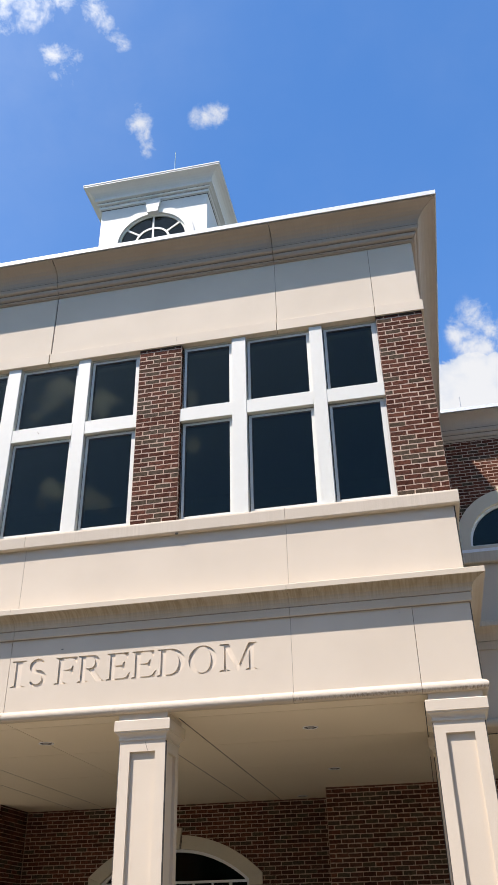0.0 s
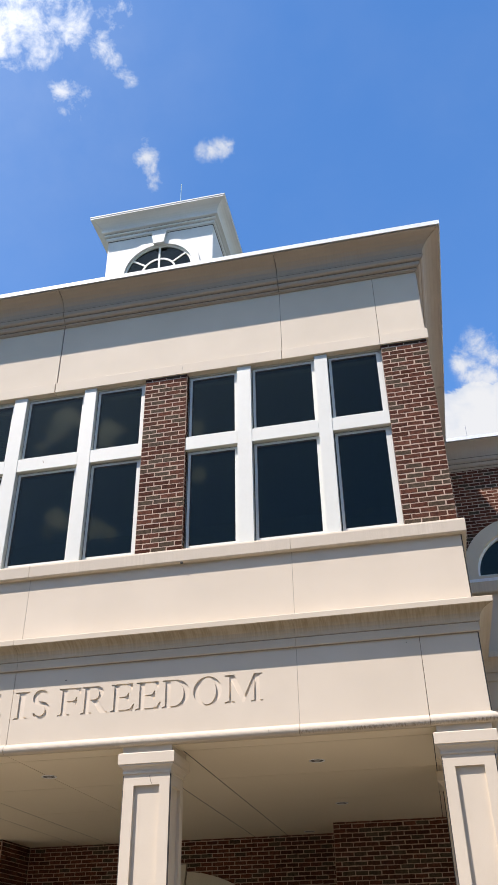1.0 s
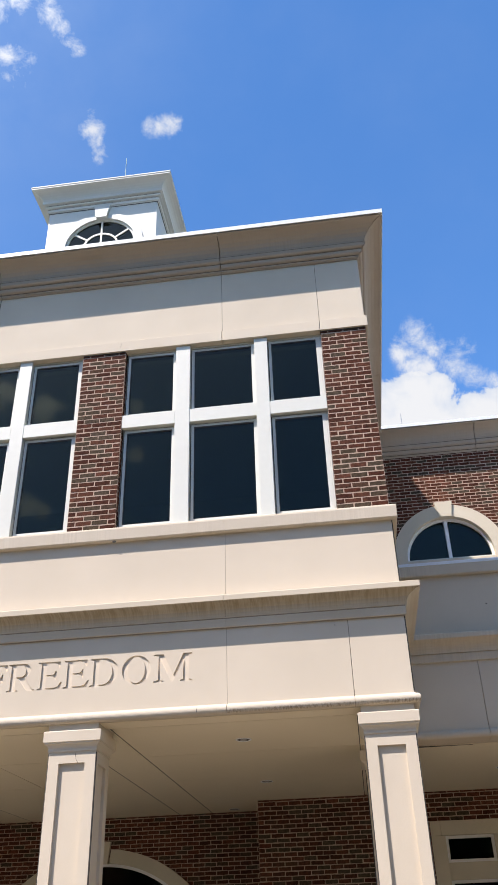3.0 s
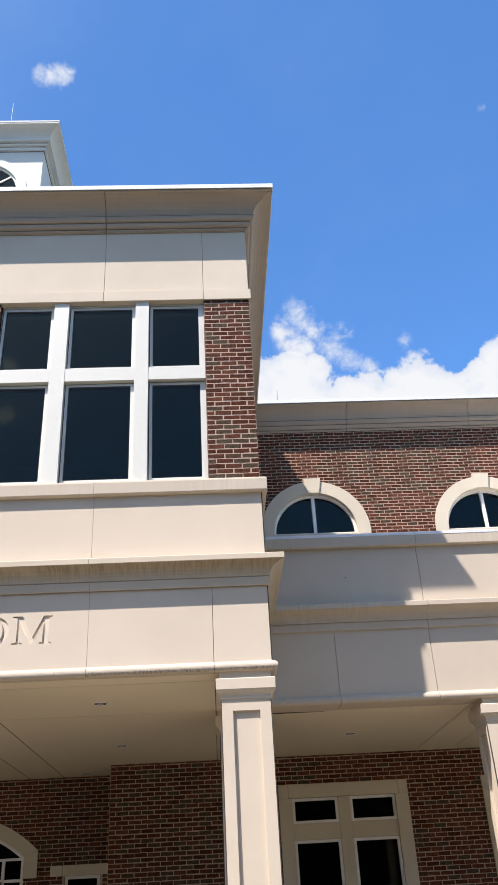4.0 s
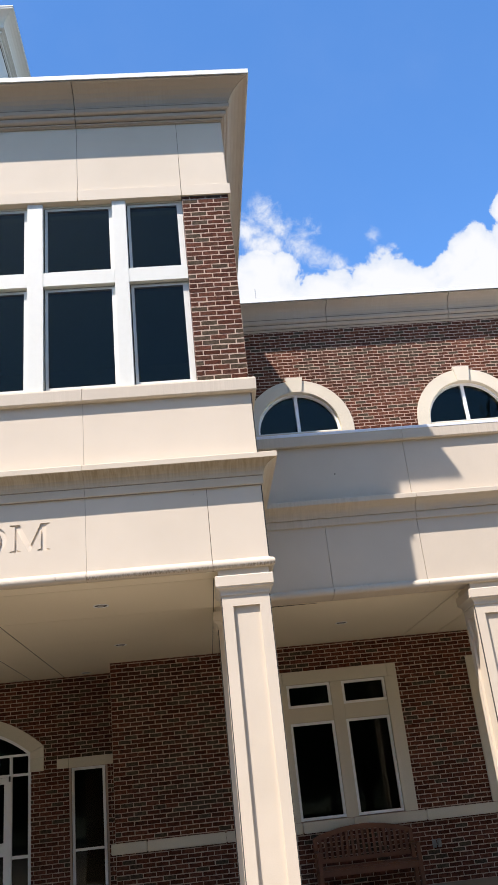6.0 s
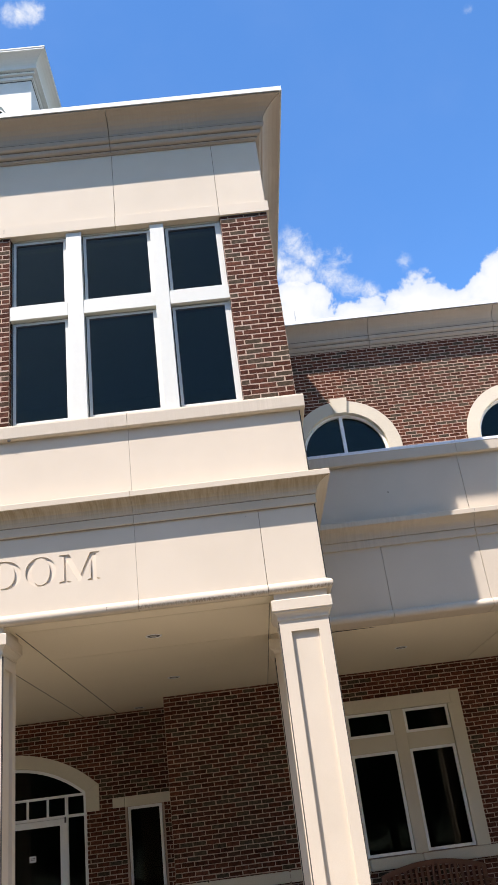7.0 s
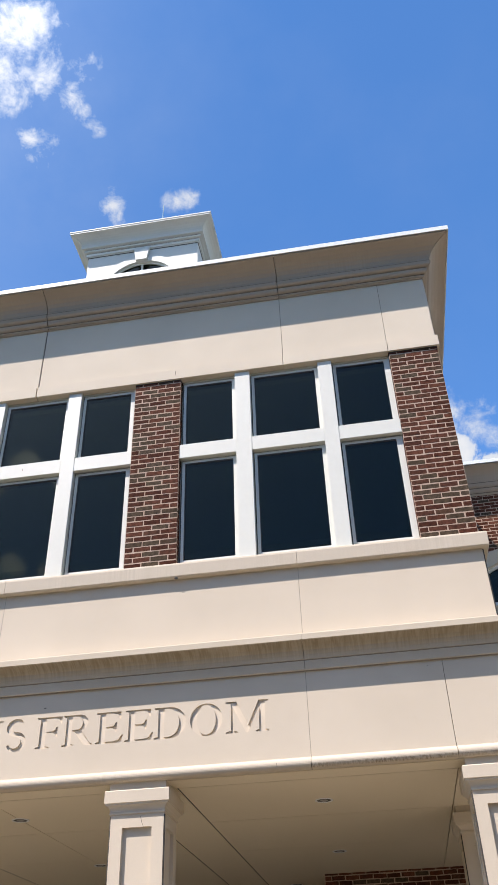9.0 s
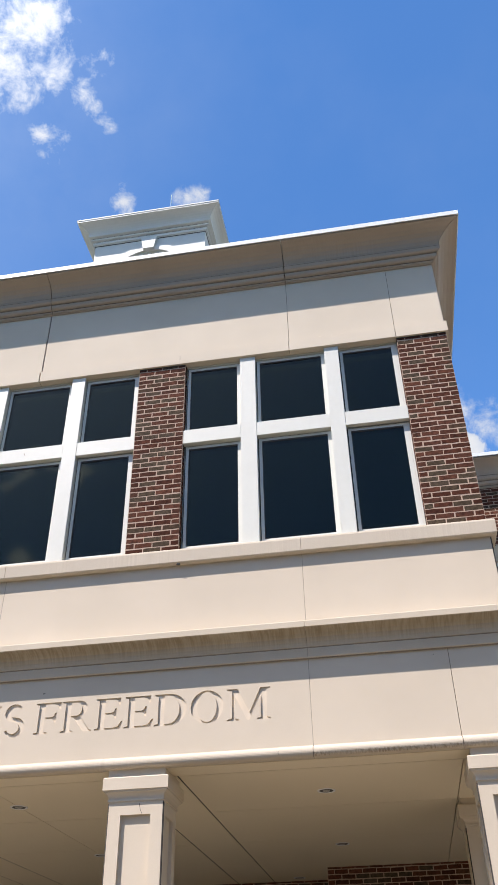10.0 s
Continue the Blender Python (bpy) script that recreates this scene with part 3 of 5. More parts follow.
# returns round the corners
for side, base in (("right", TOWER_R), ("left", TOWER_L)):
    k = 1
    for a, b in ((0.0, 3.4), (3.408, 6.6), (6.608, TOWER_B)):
        part("cornice_block", run(CORNICE, a, b, base, k, 0, side), PRECAST_CORNICE_SHADED, wall_tower)
        k = 0
    part("coping", run(DRIP, 0.0, TOWER_B, base, 1, 0, side), COPING, wall_tower, "white metal drip edge")
    part("sill_block", run(SILL, 0.0, WALL_Y, base, 1, 0, side), PRECAST, wall_tower)
    part("ledge_block", run(LEDGE, 0.0, WING_Y, base, 1, -1, side), PRECAST_WORN, wall_tower)
    part("nose_block", run(NOSE, 0.0, WING_Y, base, 1, -1, side), PRECAST_WORN, wall_tower)
    sx = 1 if side == "right" else -1
    for z0, z1 in ((LEDGE_TOP, SILL_LOW - 0.003), (NOSE_TOP, LEDGE_LOW)):
        xs = sorted((base + sx * 0.0005, base + sx * 0.012))
        part("joint_sealant", block(xs[0], xs[1], 0.006, 0.05, z0, z1, 0.002, 1), DARK_SEAL, wall_tower, "dark sealant joint at the corner")
    for y1, z0, z1 in ((WALL_Y, LEDGE_TOP - 0.02, SILL_LOW - 0.002), (WING_Y, NOSE_TOP - 0.01, LEDGE_LOW + 0.01)):
        xs = sorted((base, base - sx * 0.011))
        part("return_panel", block(xs[0], xs[1], 0.03, y1, z0, z1, 0.002, 1), PRECAST, wall_tower)
    xs = sorted((base + sx * 0.008, base - sx * 0.011))
    part("return_panel", block(xs[0], xs[1], 0.03, TOWER_B, FRIEZE_LOW + 0.165, FRIEZE_TOP - 0.002, 0.002, 1), PRECAST, wall_tower)
    xs = sorted((base + sx * 0.030, base - sx * 0.011))
    part("return_panel", block(xs[0], xs[1], 0.352, TOWER_B, FRIEZE_LOW, FRIEZE_LOW + 0.168, 0.002, 1), PRECAST, wall_tower)

# ---- carved inscription ----
# letters on a unit height, thick stems and thin hairlines with serifs


def oval(cx, cz, rx, rz, n=28):
    return [(cx + rx * math.cos(2 * math.pi * i / n), cz + rz * math.sin(2 * math.pi * i / n)) for i in range(n)]


def half_oval(cx, cz, rx, rz, n=12):
    """From the top to the bottom, bulging right."""
    return [(cx + rx * math.sin(math.pi * i / n), cz + rz * math.cos(math.pi * i / n)) for i in range(n + 1)]


S1, S2, TH = 0.12, 0.30, 0.045       # stem sides and hairline


def letter(ch):
    if ch == "I":
        return 0.42, [[(0.02, 0), (0.40, 0), (0.40, TH), (S2, 0.07), (S2, 0.93), (0.40, 1 - TH), (0.40, 1), (0.02, 1), (0.02, 1 - TH),
                       (S1, 0.93), (S1, 0.07), (0.02, TH)]]
    if ch in "EF":
        low = [(0.02, 0), (0.78, 0), (0.84, 0.24), (0.80, 0.25), (0.70, 0.09), (0.56, 0.055), (S2, 0.055)] if ch == "E" else \
            [(0.02, 0), (0.42, 0), (0.42, TH), (S2, 0.07)]
        return (0.84 if ch == "E" else 0.78), [low + [
            (S2, 0.475), (0.50, 0.475), (0.57, 0.44), (0.60, 0.35), (0.64, 0.35), (0.64, 0.66), (0.60, 0.66), (0.57, 0.57), (0.50, 0.53),
            (S2, 0.53), (S2, 0.945), (0.54, 0.945), (0.66, 0.91), (0.72, 0.77), (0.76, 0.77), (0.75, 1), (0.02, 1), (0.02, 1 - TH),
            (S1, 0.93), (S1, 0.07), (0.02, TH)]]
    if ch == "R":
        outer = [(0.02, 0), (0.40, 0), (0.40, TH), (S2, 0.07), (S2, 0.46), (0.40, 0.46), (0.70, 0.03), (0.78, 0), (0.98, 0), (0.98, TH),
                 (0.90, 0.07), (0.60, 0.50)]
        outer += [(0.55 + 0.26 * math.cos(radians(a)), 0.745 + 0.255 * math.sin(radians(a))) for a in range(-60, 91, 15)]
        outer += [(0.02, 1), (0.02, 1 - TH), (S1, 0.93), (S1, 0.07), (0.02, TH)]
        inner = [(S2, 0.94), (0.48, 0.94)] + half_oval(0.48, 0.73, 0.155, 0.21, 10) + [(S2, 0.52)]
        return 0.98, [outer, inner]
    if ch == "D":
        outer = [(0.02, 0), (0.45, 0)] + half_oval(0.45, 0.5, 0.48, 0.5, 18)[::-1] + [(0.02, 1), (0.02, 1 - TH), (S1, 0.93), (S1, 0.07), (0.02, TH)]
        inner = [(S2, 0.945), (0.42, 0.945)] + half_oval(0.42, 0.5, 0.31, 0.445, 16) + [(S2, 0.055)]
        return 0.97, [outer, inner]
    if ch == "O":
        return 1.02, [oval(0.51, 0.5, 0.49, 0.52), oval(0.51, 0.5, 0.29, 0.475)]
    if ch == "S":
        # a spine of two bends with a swelling pen
        spine, width = [], []
        for i in range(12):
            a = radians(35 + (270 - 35) * i / 11)
            spine.append((0.36 + 0.215 * math.cos(a), 0.755 + 0.225 * math.sin(a)))
            width.append(0.03 + 0.035 * math.sin(math.pi * i / 11) + 0.045 * (i / 11) ** 2)
        for i in range(1, 13):
            a = radians(90 - (235 + 15) * i / 12)
            spine.append((0.36 + 0.235 * math.cos(a), 0.275 + 0.255 * math.sin(a)))
            width.append(0.03 + 0.035 * math.sin(math.pi * i / 12) + 0.045 * (1 - i / 12) ** 2)
        lft, rgt = [], []
        for i, (x, z) in enumerate(spine):
            x0, z0 = spine[max(i - 1, 0)]
            x1, z1 = spine[min(i + 1, len(spine) - 1)]
            d = math.hypot(x1 - x0, z1 - z0)
            nx, nz = -(z1 - z0) / d, (x1 - x0) / d
            lft.append((x + nx * width[i], z + nz * width[i]))
            rgt.append((x - nx * width[i], z - nz * width[i]))
        return 0.72, [lft + rgt[::-1]]
    if ch == "M":
        return 1.28, [[(0.02, 0), (0.36, 0), (0.36, TH), (0.24, 0.08), (0.24, 0.80), (0.60, 0), (0.66, 0), (0.99, 0.78), (0.99, 0.07), (0.89, TH),
                       (0.89, 0), (1.27, 0), (1.27, TH), (1.17, 0.07), (1.17, 0.93), (1.27, 1 - TH), (1.27, 1), (0.99, 1), (0.67, 0.24),
                       (0.33, 1), (0.02, 1), (0.02, 1 - TH), (0.17, 0.93), (0.17, 0.08), (0.02, TH)]]


LETTER_H, BASE_Z = 0.305, 4.108
# letter, left edge, width
LINE = [("E", -5.640, 0.290), ("I", -5.205, 0.185), ("S", -5.005, 0.255), ("F", -4.670, 0.275), ("R", -4.395, 0.320), ("E", -4.050, 0.285),
        ("E", -3.755, 0.295), ("D", -3.455, 0.335), ("O", -3.100, 0.335), ("M", -2.745, 0.430)]


def carved_panel(a, b, z0, z1, letters):
    """A facing plate with letters cut right through it to the backing behind."""
    cu = bpy.data.curves.new("carving", "CURVE")
    cu.dimensions, cu.fill_mode, cu.extrude = "2D", "BOTH", 0.0076
    loops = [[(a, z0), (b, z0), (b, z1), (a, z1)]]
    for ch, x, w in letters:
        wide, shapes = letter(ch)
        loops += [[(x - 0.006 + px / wide * w, BASE_Z + pz * LETTER_H) for px, pz in s] for s in shapes]
    for loop in loops:
        sp = cu.splines.new("POLY")
        sp.points.add(len(loop) - 1)
        for p, (x, z) in zip(sp.points, loop):
            p.co = (x, z, 0, 1)
        sp.use_cyclic_u = True
    tmp = bpy.data.objects.new("carving", cu)
    scene.collection.objects.link(tmp)
    bpy.context.view_layer.update()
    me = bpy.data.meshes.new_from_object(tmp.evaluated_get(bpy.context.evaluated_depsgraph_get()))
    bpy.data.objects.remove(tmp)
    me.transform(Matrix.Translation((0, 0.0076, 0)) @ Matrix.Rotation(radians(90), 4, "X"))
    me.materials.clear()
    me.materials.append(PRECAST)
    return me


for a, b, first, last in spans(WITH_PIER):
    inside = [q for q in LINE if a < q[1] < b]
    if inside:
        ob = new("beam_panel", carved_panel(a, b, NOSE_TOP - 0.005, LEDGE_LOW + 0.01, inside))
        ob.parent = wall_tower
        tagged(ob, "cream beam panel carved with the words E IS FREEDOM" if len(inside) == 1 else "cream beam panel carved with the words IS FREEDOM")
        part("carving_bed", block(a, b, 0.0157, 0.029, NOSE_TOP - 0.005, LEDGE_LOW + 0.01, 0), PRECAST_CUT, wall_tower, "paler fresh-cut bed of the letters")
    else:
        part("beam_panel", block(a, b, 0.0, 0.028, NOSE_TOP - 0.005, LEDGE_LOW + 0.01, 0.002, 1), PRECAST, wall_tower)
part("rust_mark", block(-3.3535, -3.3485, -0.0300, -0.027, 8.745, 8.815, 0.001, 1), GROOVE_SHADE_SEAL, wall_tower, "small dark rust mark")
part("chip", block(-2.261, -2.257, -0.064, -0.050, 3.752, 3.790, 0.001, 1), DARK_SEAL, wall_tower, "dark chipped nick")
for x, z, w, h in ((-0.752, 4.60, 0.006, 0.010), (-4.62, 4.505, 0.026, 0.008)):
    part("chip", block(x, x + w, -0.002, 0.006, z, z + h, 0.001, 1), DARK_SEAL, wall_tower, "small dark chip in the beam face")
part("drain_stub", block(-3.282, -3.242, -0.066, -0.045, 5.784, 5.8065, 0.006, 2), DARK_CAN, wall_tower, "small dark drain stub under the sill")

# ---- tower windows: six tinted panes between broad white mullions ----


def window_bay(name, x0, label):
    w = tagged(new(name), label, "window", "tower windows", "structure")
    X = [0.0, 0.011, 0.700, 0.895, 1.767, 1.945, 2.644, 2.671]
    z0, zt0, zt1, z1 = SILL_TOP + 0.015, 7.435, 7.632, FRIEZE_LOW - 0.003
    for a, b, nm in ((X[0], X[1], "jamb"), (X[2], X[3], "mullion"), (X[4], X[5], "mullion"), (X[6], X[7], "jamb")):
        front = 0.004 if nm == "mullion" else 0.090 if a == 0.0 else 0.069
        part(nm, block(x0 + a, x0 + b, front, 0.20, z0, z1, 0.004), WHITE, w)
    for a, b, ea, eb in ((X[1], X[2], X[0], X[2]), (X[3], X[4], X[3], X[4]), (X[5], X[6], X[5], X[7])):
        part("transom", block(x0 + ea, x0 + eb, 0.007, 0.088 if ea < a else 0.067 if eb > b else 0.20, zt0, zt1, 0.003), WHITE, w)
        part("head", block(x0 + a, x0 + b, 0.064, 0.20, z1 - 0.022, z1, 0.003), WHITE, w)
        part("bottom_rail", block(x0 + a, x0 + b, 0.064, 0.20, z0, z0 + 0.025, 0.003), WHITE, w)
        if ea < a or eb > b:
            part("transom", block(x0 + a, x0 + b, 0.0885, 0.20, zt0, zt1, 0.003), WHITE, w)
        for c, d in ((z0 + 0.025, zt0), (zt1, z1 - 0.022)):
            f, g = 0.048, 0.013
            bm = bmesh.new()
            lining = bmesh.new()
            for ring, ya, yb in ((bm, 0.070, 0.089), (lining, 0.0895, 0.17)):
                box(ring, x0 + a + g, x0 + a + f, ya, yb, c, d - g)
                box(ring, x0 + b - f, x0 + b, ya, yb, c, d - g)
                box(ring, x0 + a + f, x0 + b - f, ya, yb, c, c + f)
                box(ring, x0 + a + f, x0 + b - f, ya, yb, d - f, d - g)
            sash = part("sash", bm, WHITE, w)
            part("inner_frame", lining, DARK_SEAL, sash, "dark inner frame behind the glass")
            bm = bmesh.new()
            for p0, p1, q0, q1 in ((a, a + g, c, d), (a + g, b, d - g, d)):
                box(bm, x0 + p0 + 0.0005, x0 + p1 - 0.0005, 0.084, 0.12, q0, q1)
            part("gasket", bm, DARK_SEAL, sash, "dark rubber gasket")
            bm = bmesh.new()
            box(bm, x0 + a + f, x0 + b - f, 0.0715, 0.079, d - f - 0.018, d - f - 0.0005)
            box(bm, x0 + a + f + 0.0005, x0 + a + f + 0.009, 0.0715, 0.079, c + f + 0.0005, d - f - 0.0185)
            part("glazing_bead", bm, DARK_SEAL, sash, "black glazing bead")
            pane = part("pane", block(x0 + a + f - 0.004, x0 + b - f + 0.004, 0.080, 0.088, c + f - 0.004, d - f + 0.004, 0), GLASS, sash, "dark tinted glass pane")
            pane.visible_shadow = False
    return w


window_bay("window_1", -3.279, "white-framed six-pane tower window with dark tinted glass")
window_bay("window_2", MID - 1.3355, "white-framed six-pane tower window with dark tinted glass")
window_bay("window_3", 2 * MID + 0.608, "white-framed six-pane tower window with dark tinted glass")

bm = slab([(-5.292, 7.562), (-5.284, 7.562), (-5.267, 7.528), (-5.275, 7.528)], 0.0045, 0.0069)
part("scratch", bm, GROOVE_SOFT, bpy.data.objects["window_2"], "small grey scrape on the transom")

# ---- porch ceiling: boards with open seams ----
bm = bmesh.new()
strips = [TOWER_L + 0.05, 2 * MID + 3.285, 2 * MID + 3.87, MID, -3.87, -3.285, -0.60, -0.02]
for i in range(len(strips) - 1):
    a, b = (strips[i + k] + (1 - 2 * k) * (0.008 if i + k in (1, 2, 4, 5) else 0.005) for k in (0, 1))
    for c, d in ((0.330, 1.86), (1.870, 3.6), (3.606, ENTRY_Y + 0.1)):
        if i in (1, 4, 6):
            c, d = (0.330, ENTRY_Y + 0.1) if c == 0.330 else (0, 0)
        if d > c:
            box(bm, a, b, c, d, CEIL, CEIL + 0.03)
for a, b in ((TOWER_L + 0.05, MID - 0.003), (MID + 0.003, -0.02)):
    box(bm, a, b, 0.036, 0.318, CEIL, CEIL + 0.005)
strips = [-0.01, 2.70, 3.30, 6.02, 6.62, 9.3, WING_END]
for i in range(len(strips) - 1):
    a, b = strips[i] + 0.008, strips[i + 1] - 0.008
    box(bm, a, b, WING_Y + 0.32, WALL_Y + 0.1, CEIL, CEIL + 0.03)
ceiling = setting("ceiling", bm, SOFFIT, "beige painted board ceiling of the porch", "ceiling")
# backing coloured dark so that the open seams look shaded inside
bm = bmesh.new()
box(bm, TOWER_L, WING_END, WING_Y + 0.3, ENTRY_Y + 0.3, CEIL + 0.032, CEIL + 0.05)
box(bm, TOWER_L + 0.03, TOWER_R - 0.03, 0.32, WING_Y + 0.29, CEIL + 0.032, CEIL + 0.05)
part("backing", bm, DARK_SEAL, ceiling, "dark backing painted as shade behind the open seams")
# near-flush dark strips paint deeper shade into four of the seams
for x in (2 * MID + 3.285, 2 * MID + 3.87, -3.87, -3.285):
    part("open_seam", block(x - 0.0078, x + 0.0078, 0.331, ENTRY_Y, CEIL + 0.003, CEIL + 0.02, 0), DARK_SEAL, ceiling, "dark strip set as shade in the seam between the boards")

bm = bmesh.new()
gap = [[bm.verts.new((x, y, z)) for x, y in ((0.005, 2.172), (0.005, 2.222), (0.78, 2.196))] for z in (CEIL - 0.0055, CEIL - 0.0015)]
bm.faces.new(gap[0][::-1])
bm.faces.new(gap[1])
for i in range(3):
    bm.faces.new((gap[0][i], gap[0][(i + 1) % 3], gap[1][(i + 1) % 3], gap[1][i]))
part("open_gap", bm, DARK_SEAL, ceiling, "dark open gap where the boards have sagged from the beam")


def downlight(x, y):
    d = thing("downlight", "recessed round downlight with a pale trim ring", "ceiling light", (x, y, CEIL), "porch downlights")
    bm = bmesh.new()
    n = 28
    prof = [(0.095, 0.0), (0.093, -0.006), (0.082, -0.007), (0.072, 0.0)]
    rings = [[bm.verts.new((r * math.cos(2 * math.pi * i / n), r * math.sin(2 * math.pi * i / n), z)) for i in range(n)] for r, z in prof]
    for p, q in zip(rings, rings[1:]):
        for i in range(n):
            bm.faces.new((p[i], p[(i + 1) % n], q[(i + 1) % n], q[i]))
    part("trim_ring", bm, ALUMINIUM, d, "pale trim ring", True)
    bm = bmesh.new()
    bmesh.ops.create_cone(bm, cap_ends=True, segments=28, radius1=0.072, radius2=0.05, depth=0.002, matrix=Matrix.Translation((0, 0, -0.002)))
    part("can", bm, DARK_CAN, d, "dark inner can")
    bm = bmesh.new()
    bmesh.ops.create_uvsphere(bm, u_segments=16, v_segments=8, radius=0.042, matrix=Matrix.Translation((0, 0, -0.001)) @ Matrix.Diagonal((1, 1, 0.25, 1)))
    part("lens", bm, LAMP_LENS, d, "frosted lens", True)
    return d


first_light = downlight(-1.94, 1.20)
for x, y in ((-1.99, 4.02), (-5.22, 1.15), (-5.22, 3.98), (1.35, 3.88), (4.68, 3.88), (-2.85, 6.55)):
    copy_thing(first_light, pose(x, y, CEIL))

# ---- columns ----


def column(x, y, label):
    """Square precast column with sunk panels, moulded cap and plinth; x, y: middle."""
    c = thing("column", label, "column", (x, y, FLOOR), "porch columns")
    h, top, k = 0.252, 3.436 - FLOOR, 0.034
    bm = bmesh.new()
    box(bm, -h + k, h - k, -h + k, h - k, 0.25, top)
    part("shaft_core", bm, PRECAST, c)
    for q in range(4):
        turn = Matrix.Rotation(radians(90 * q), 4, "Z")
        bm = bmesh.new()
        e = 0.112
        pw = k - 0.001
        u, v = (-h, h) if q % 2 == 0 else (-h + k, h - k)
        box(bm, u, -h + e, -h, -h + pw, 0.25, top)
        box(bm, h - e, v, -h, -h + pw, 0.25, top)
        box(bm, -h + e, h - e, -h, -h + pw, top - 0.10, top)
        box(bm, -h + e, h - e, -h, -h + pw, 0.25, 0.45)
        bm.transform(turn)
        part("panel_frame", bm, PRECAST, c)
    for sx in (-1, 1):
        part("joint", block(min(sx * (h - 0.002), sx * (h + 0.010)), max(sx * (h - 0.002), sx * (h + 0.010)), -h + 0.004, -h + 0.024, 0.25, top, 0), DARK_SEAL, c, "dark sealant joint")
    prof = [(0.252, top), (0.252, top + 0.014), (0.264, top + 0.016), (0.264, top + 0.034), (0.258, top + 0.038), (0.264, top + 0.058), (0.278, top + 0.078),
            (0.298, top + 0.092), (0.300, top + 0.104), (0.309, top + 0.108), (0.309, top + 0.212), (0.303, top + 0.220), (0.272, top + 0.222),
            (0.272, BEAM_LOW - FLOOR)]
    bm = bmesh.new()
    rings = [[bm.verts.new((sx * r, sy * r, z)) for sx, sy in ((-1, -1), (1, -1), (1, 1), (-1, 1))] for r, z in prof]
    for p, q in zip(rings, rings[1:]):
        for i in range(4):
            bm.faces.new((p[i], p[(i + 1) % 4], q[(i + 1) % 4], q[i]))
    bm.faces.new(rings[0][::-1])
    bm.faces.new(rings[-1])
    part("capital", bm, PRECAST, c, "stepped square capital")
    part("plinth", block(-0.30, 0.30, -0.30, 0.30, 0.0, 0.25, 0.012), PRECAST, c)
    return c


first_column = column(-0.288, 0.272, "cream precast square column with sunk panels, under the tower corner")
for x, y, label in ((-3.592, 0.272, "cream precast square column with sunk panels, carrying the lettered beam"),
                    (2 * MID + 3.603, 0.272, "cream precast square column with sunk panels, carrying the lettered beam"),
                    (2 * MID + 0.303, 0.272, "cream precast square column with sunk panels, under the tower corner"),
                    (-0.303, WING_Y + 0.272, "cream precast square column close behind the tower corner column"),
                    (3.025, WING_Y + 0.272, "cream precast square column with sunk panels, carrying the wing beam"),
                    (6.355, WING_Y + 0.272, "cream precast square column with sunk panels, carrying the wing beam"),
                    (9.685, WING_Y + 0.272, "cream precast square column with sunk panels, carrying the wing beam")):
    col = tagged(copy_thing(first_column, pose(x, y, FLOOR)), label)
    if label.endswith("lettered beam") and x > MID:
        bm = slab([(0.030, 3.530), (0.034, 3.530), (0.047, 3.475), (0.066, 3.437), (0.062, 3.437), (0.043, 3.475)], -0.2528, -0.250)
        part("crack", bm, DARK_SEAL, col, "hairline crack above the sunk panel")

# ---- wing: beam, parapet, porch roof ----
bm = bmesh.new()
box(bm, 0.0, WING_END, WING_Y + 0.03, WING_Y + 0.45, BEAM_LOW + 0.02, SILL_LOW + 0.02)
wall_parapet = setting("wall_parapet", bm, MORTAR, "cream precast beam and parapet along the wing porch", "wall")
WING_FULL = [0.0, 2.215, 4.735, 7.26, WING_END]
WING_HALF = [0.0, 0.965, 2.215, 3.465, 4.735, 5.98, 7.26, 9.6, WING_END]
for a, b, first, last in spans(WING_FULL):
    k = -1 if first else 0
    part("sill_block", run(SILL, a, b, WING_Y, k), PRECAST_WORN, wall_parapet)
    part("ledge_block", run(LEDGE, a, b, WING_Y, k), PRECAST_WORN, wall_parapet)
    part("parapet_panel", block(a, b, WING_Y, WING_Y + 0.028, LEDGE_TOP - 0.02, SILL_LOW - 0.002, 0.002, 1), PRECAST_WING, wall_parapet)
    part("flashing", block(a + (0.09 if first else -0.001), b + 0.001, WING_Y - 0.077, WING_Y + 0.02, SILL_TOP - 0.028, SILL_TOP + 0.014, 0.003, 1), FLASHING, wall_parapet, "white metal flashing")
for a, b, first, last in spans(WING_HALF):
    k = -1 if first else 0
    part("beam_panel", block(a, b, WING_Y, WING_Y + 0.028, NOSE_TOP - 0.005, LEDGE_LOW + 0.01, 0.002, 1), PRECAST_WING, wall_parapet)
    part("nose_block", run(NOSE, a, b, WING_Y, k), PRECAST_WORN, wall_parapet)
part("anchor_hole", block(1.196, 1.212, WING_Y - 0.004, WING_Y + 0.01, 5.383, 5.399, 0.003, 1), DARK_SEAL, wall_parapet, "small dark anchor hole")
# roof top is unseen; its pale colour is added to bounce sun onto the cornice
bm = bmesh.new()
box(bm, 0.0, WING_END, WING_Y + 0.46, WALL_Y - 0.01, 5.5, 5.6)
setting("roof_porch", bm, ROOF_PALE, "flat pale roof over the wing porch", "roof")

# ---- brickwork ----


GAP = 0.0120                          # mortar joint


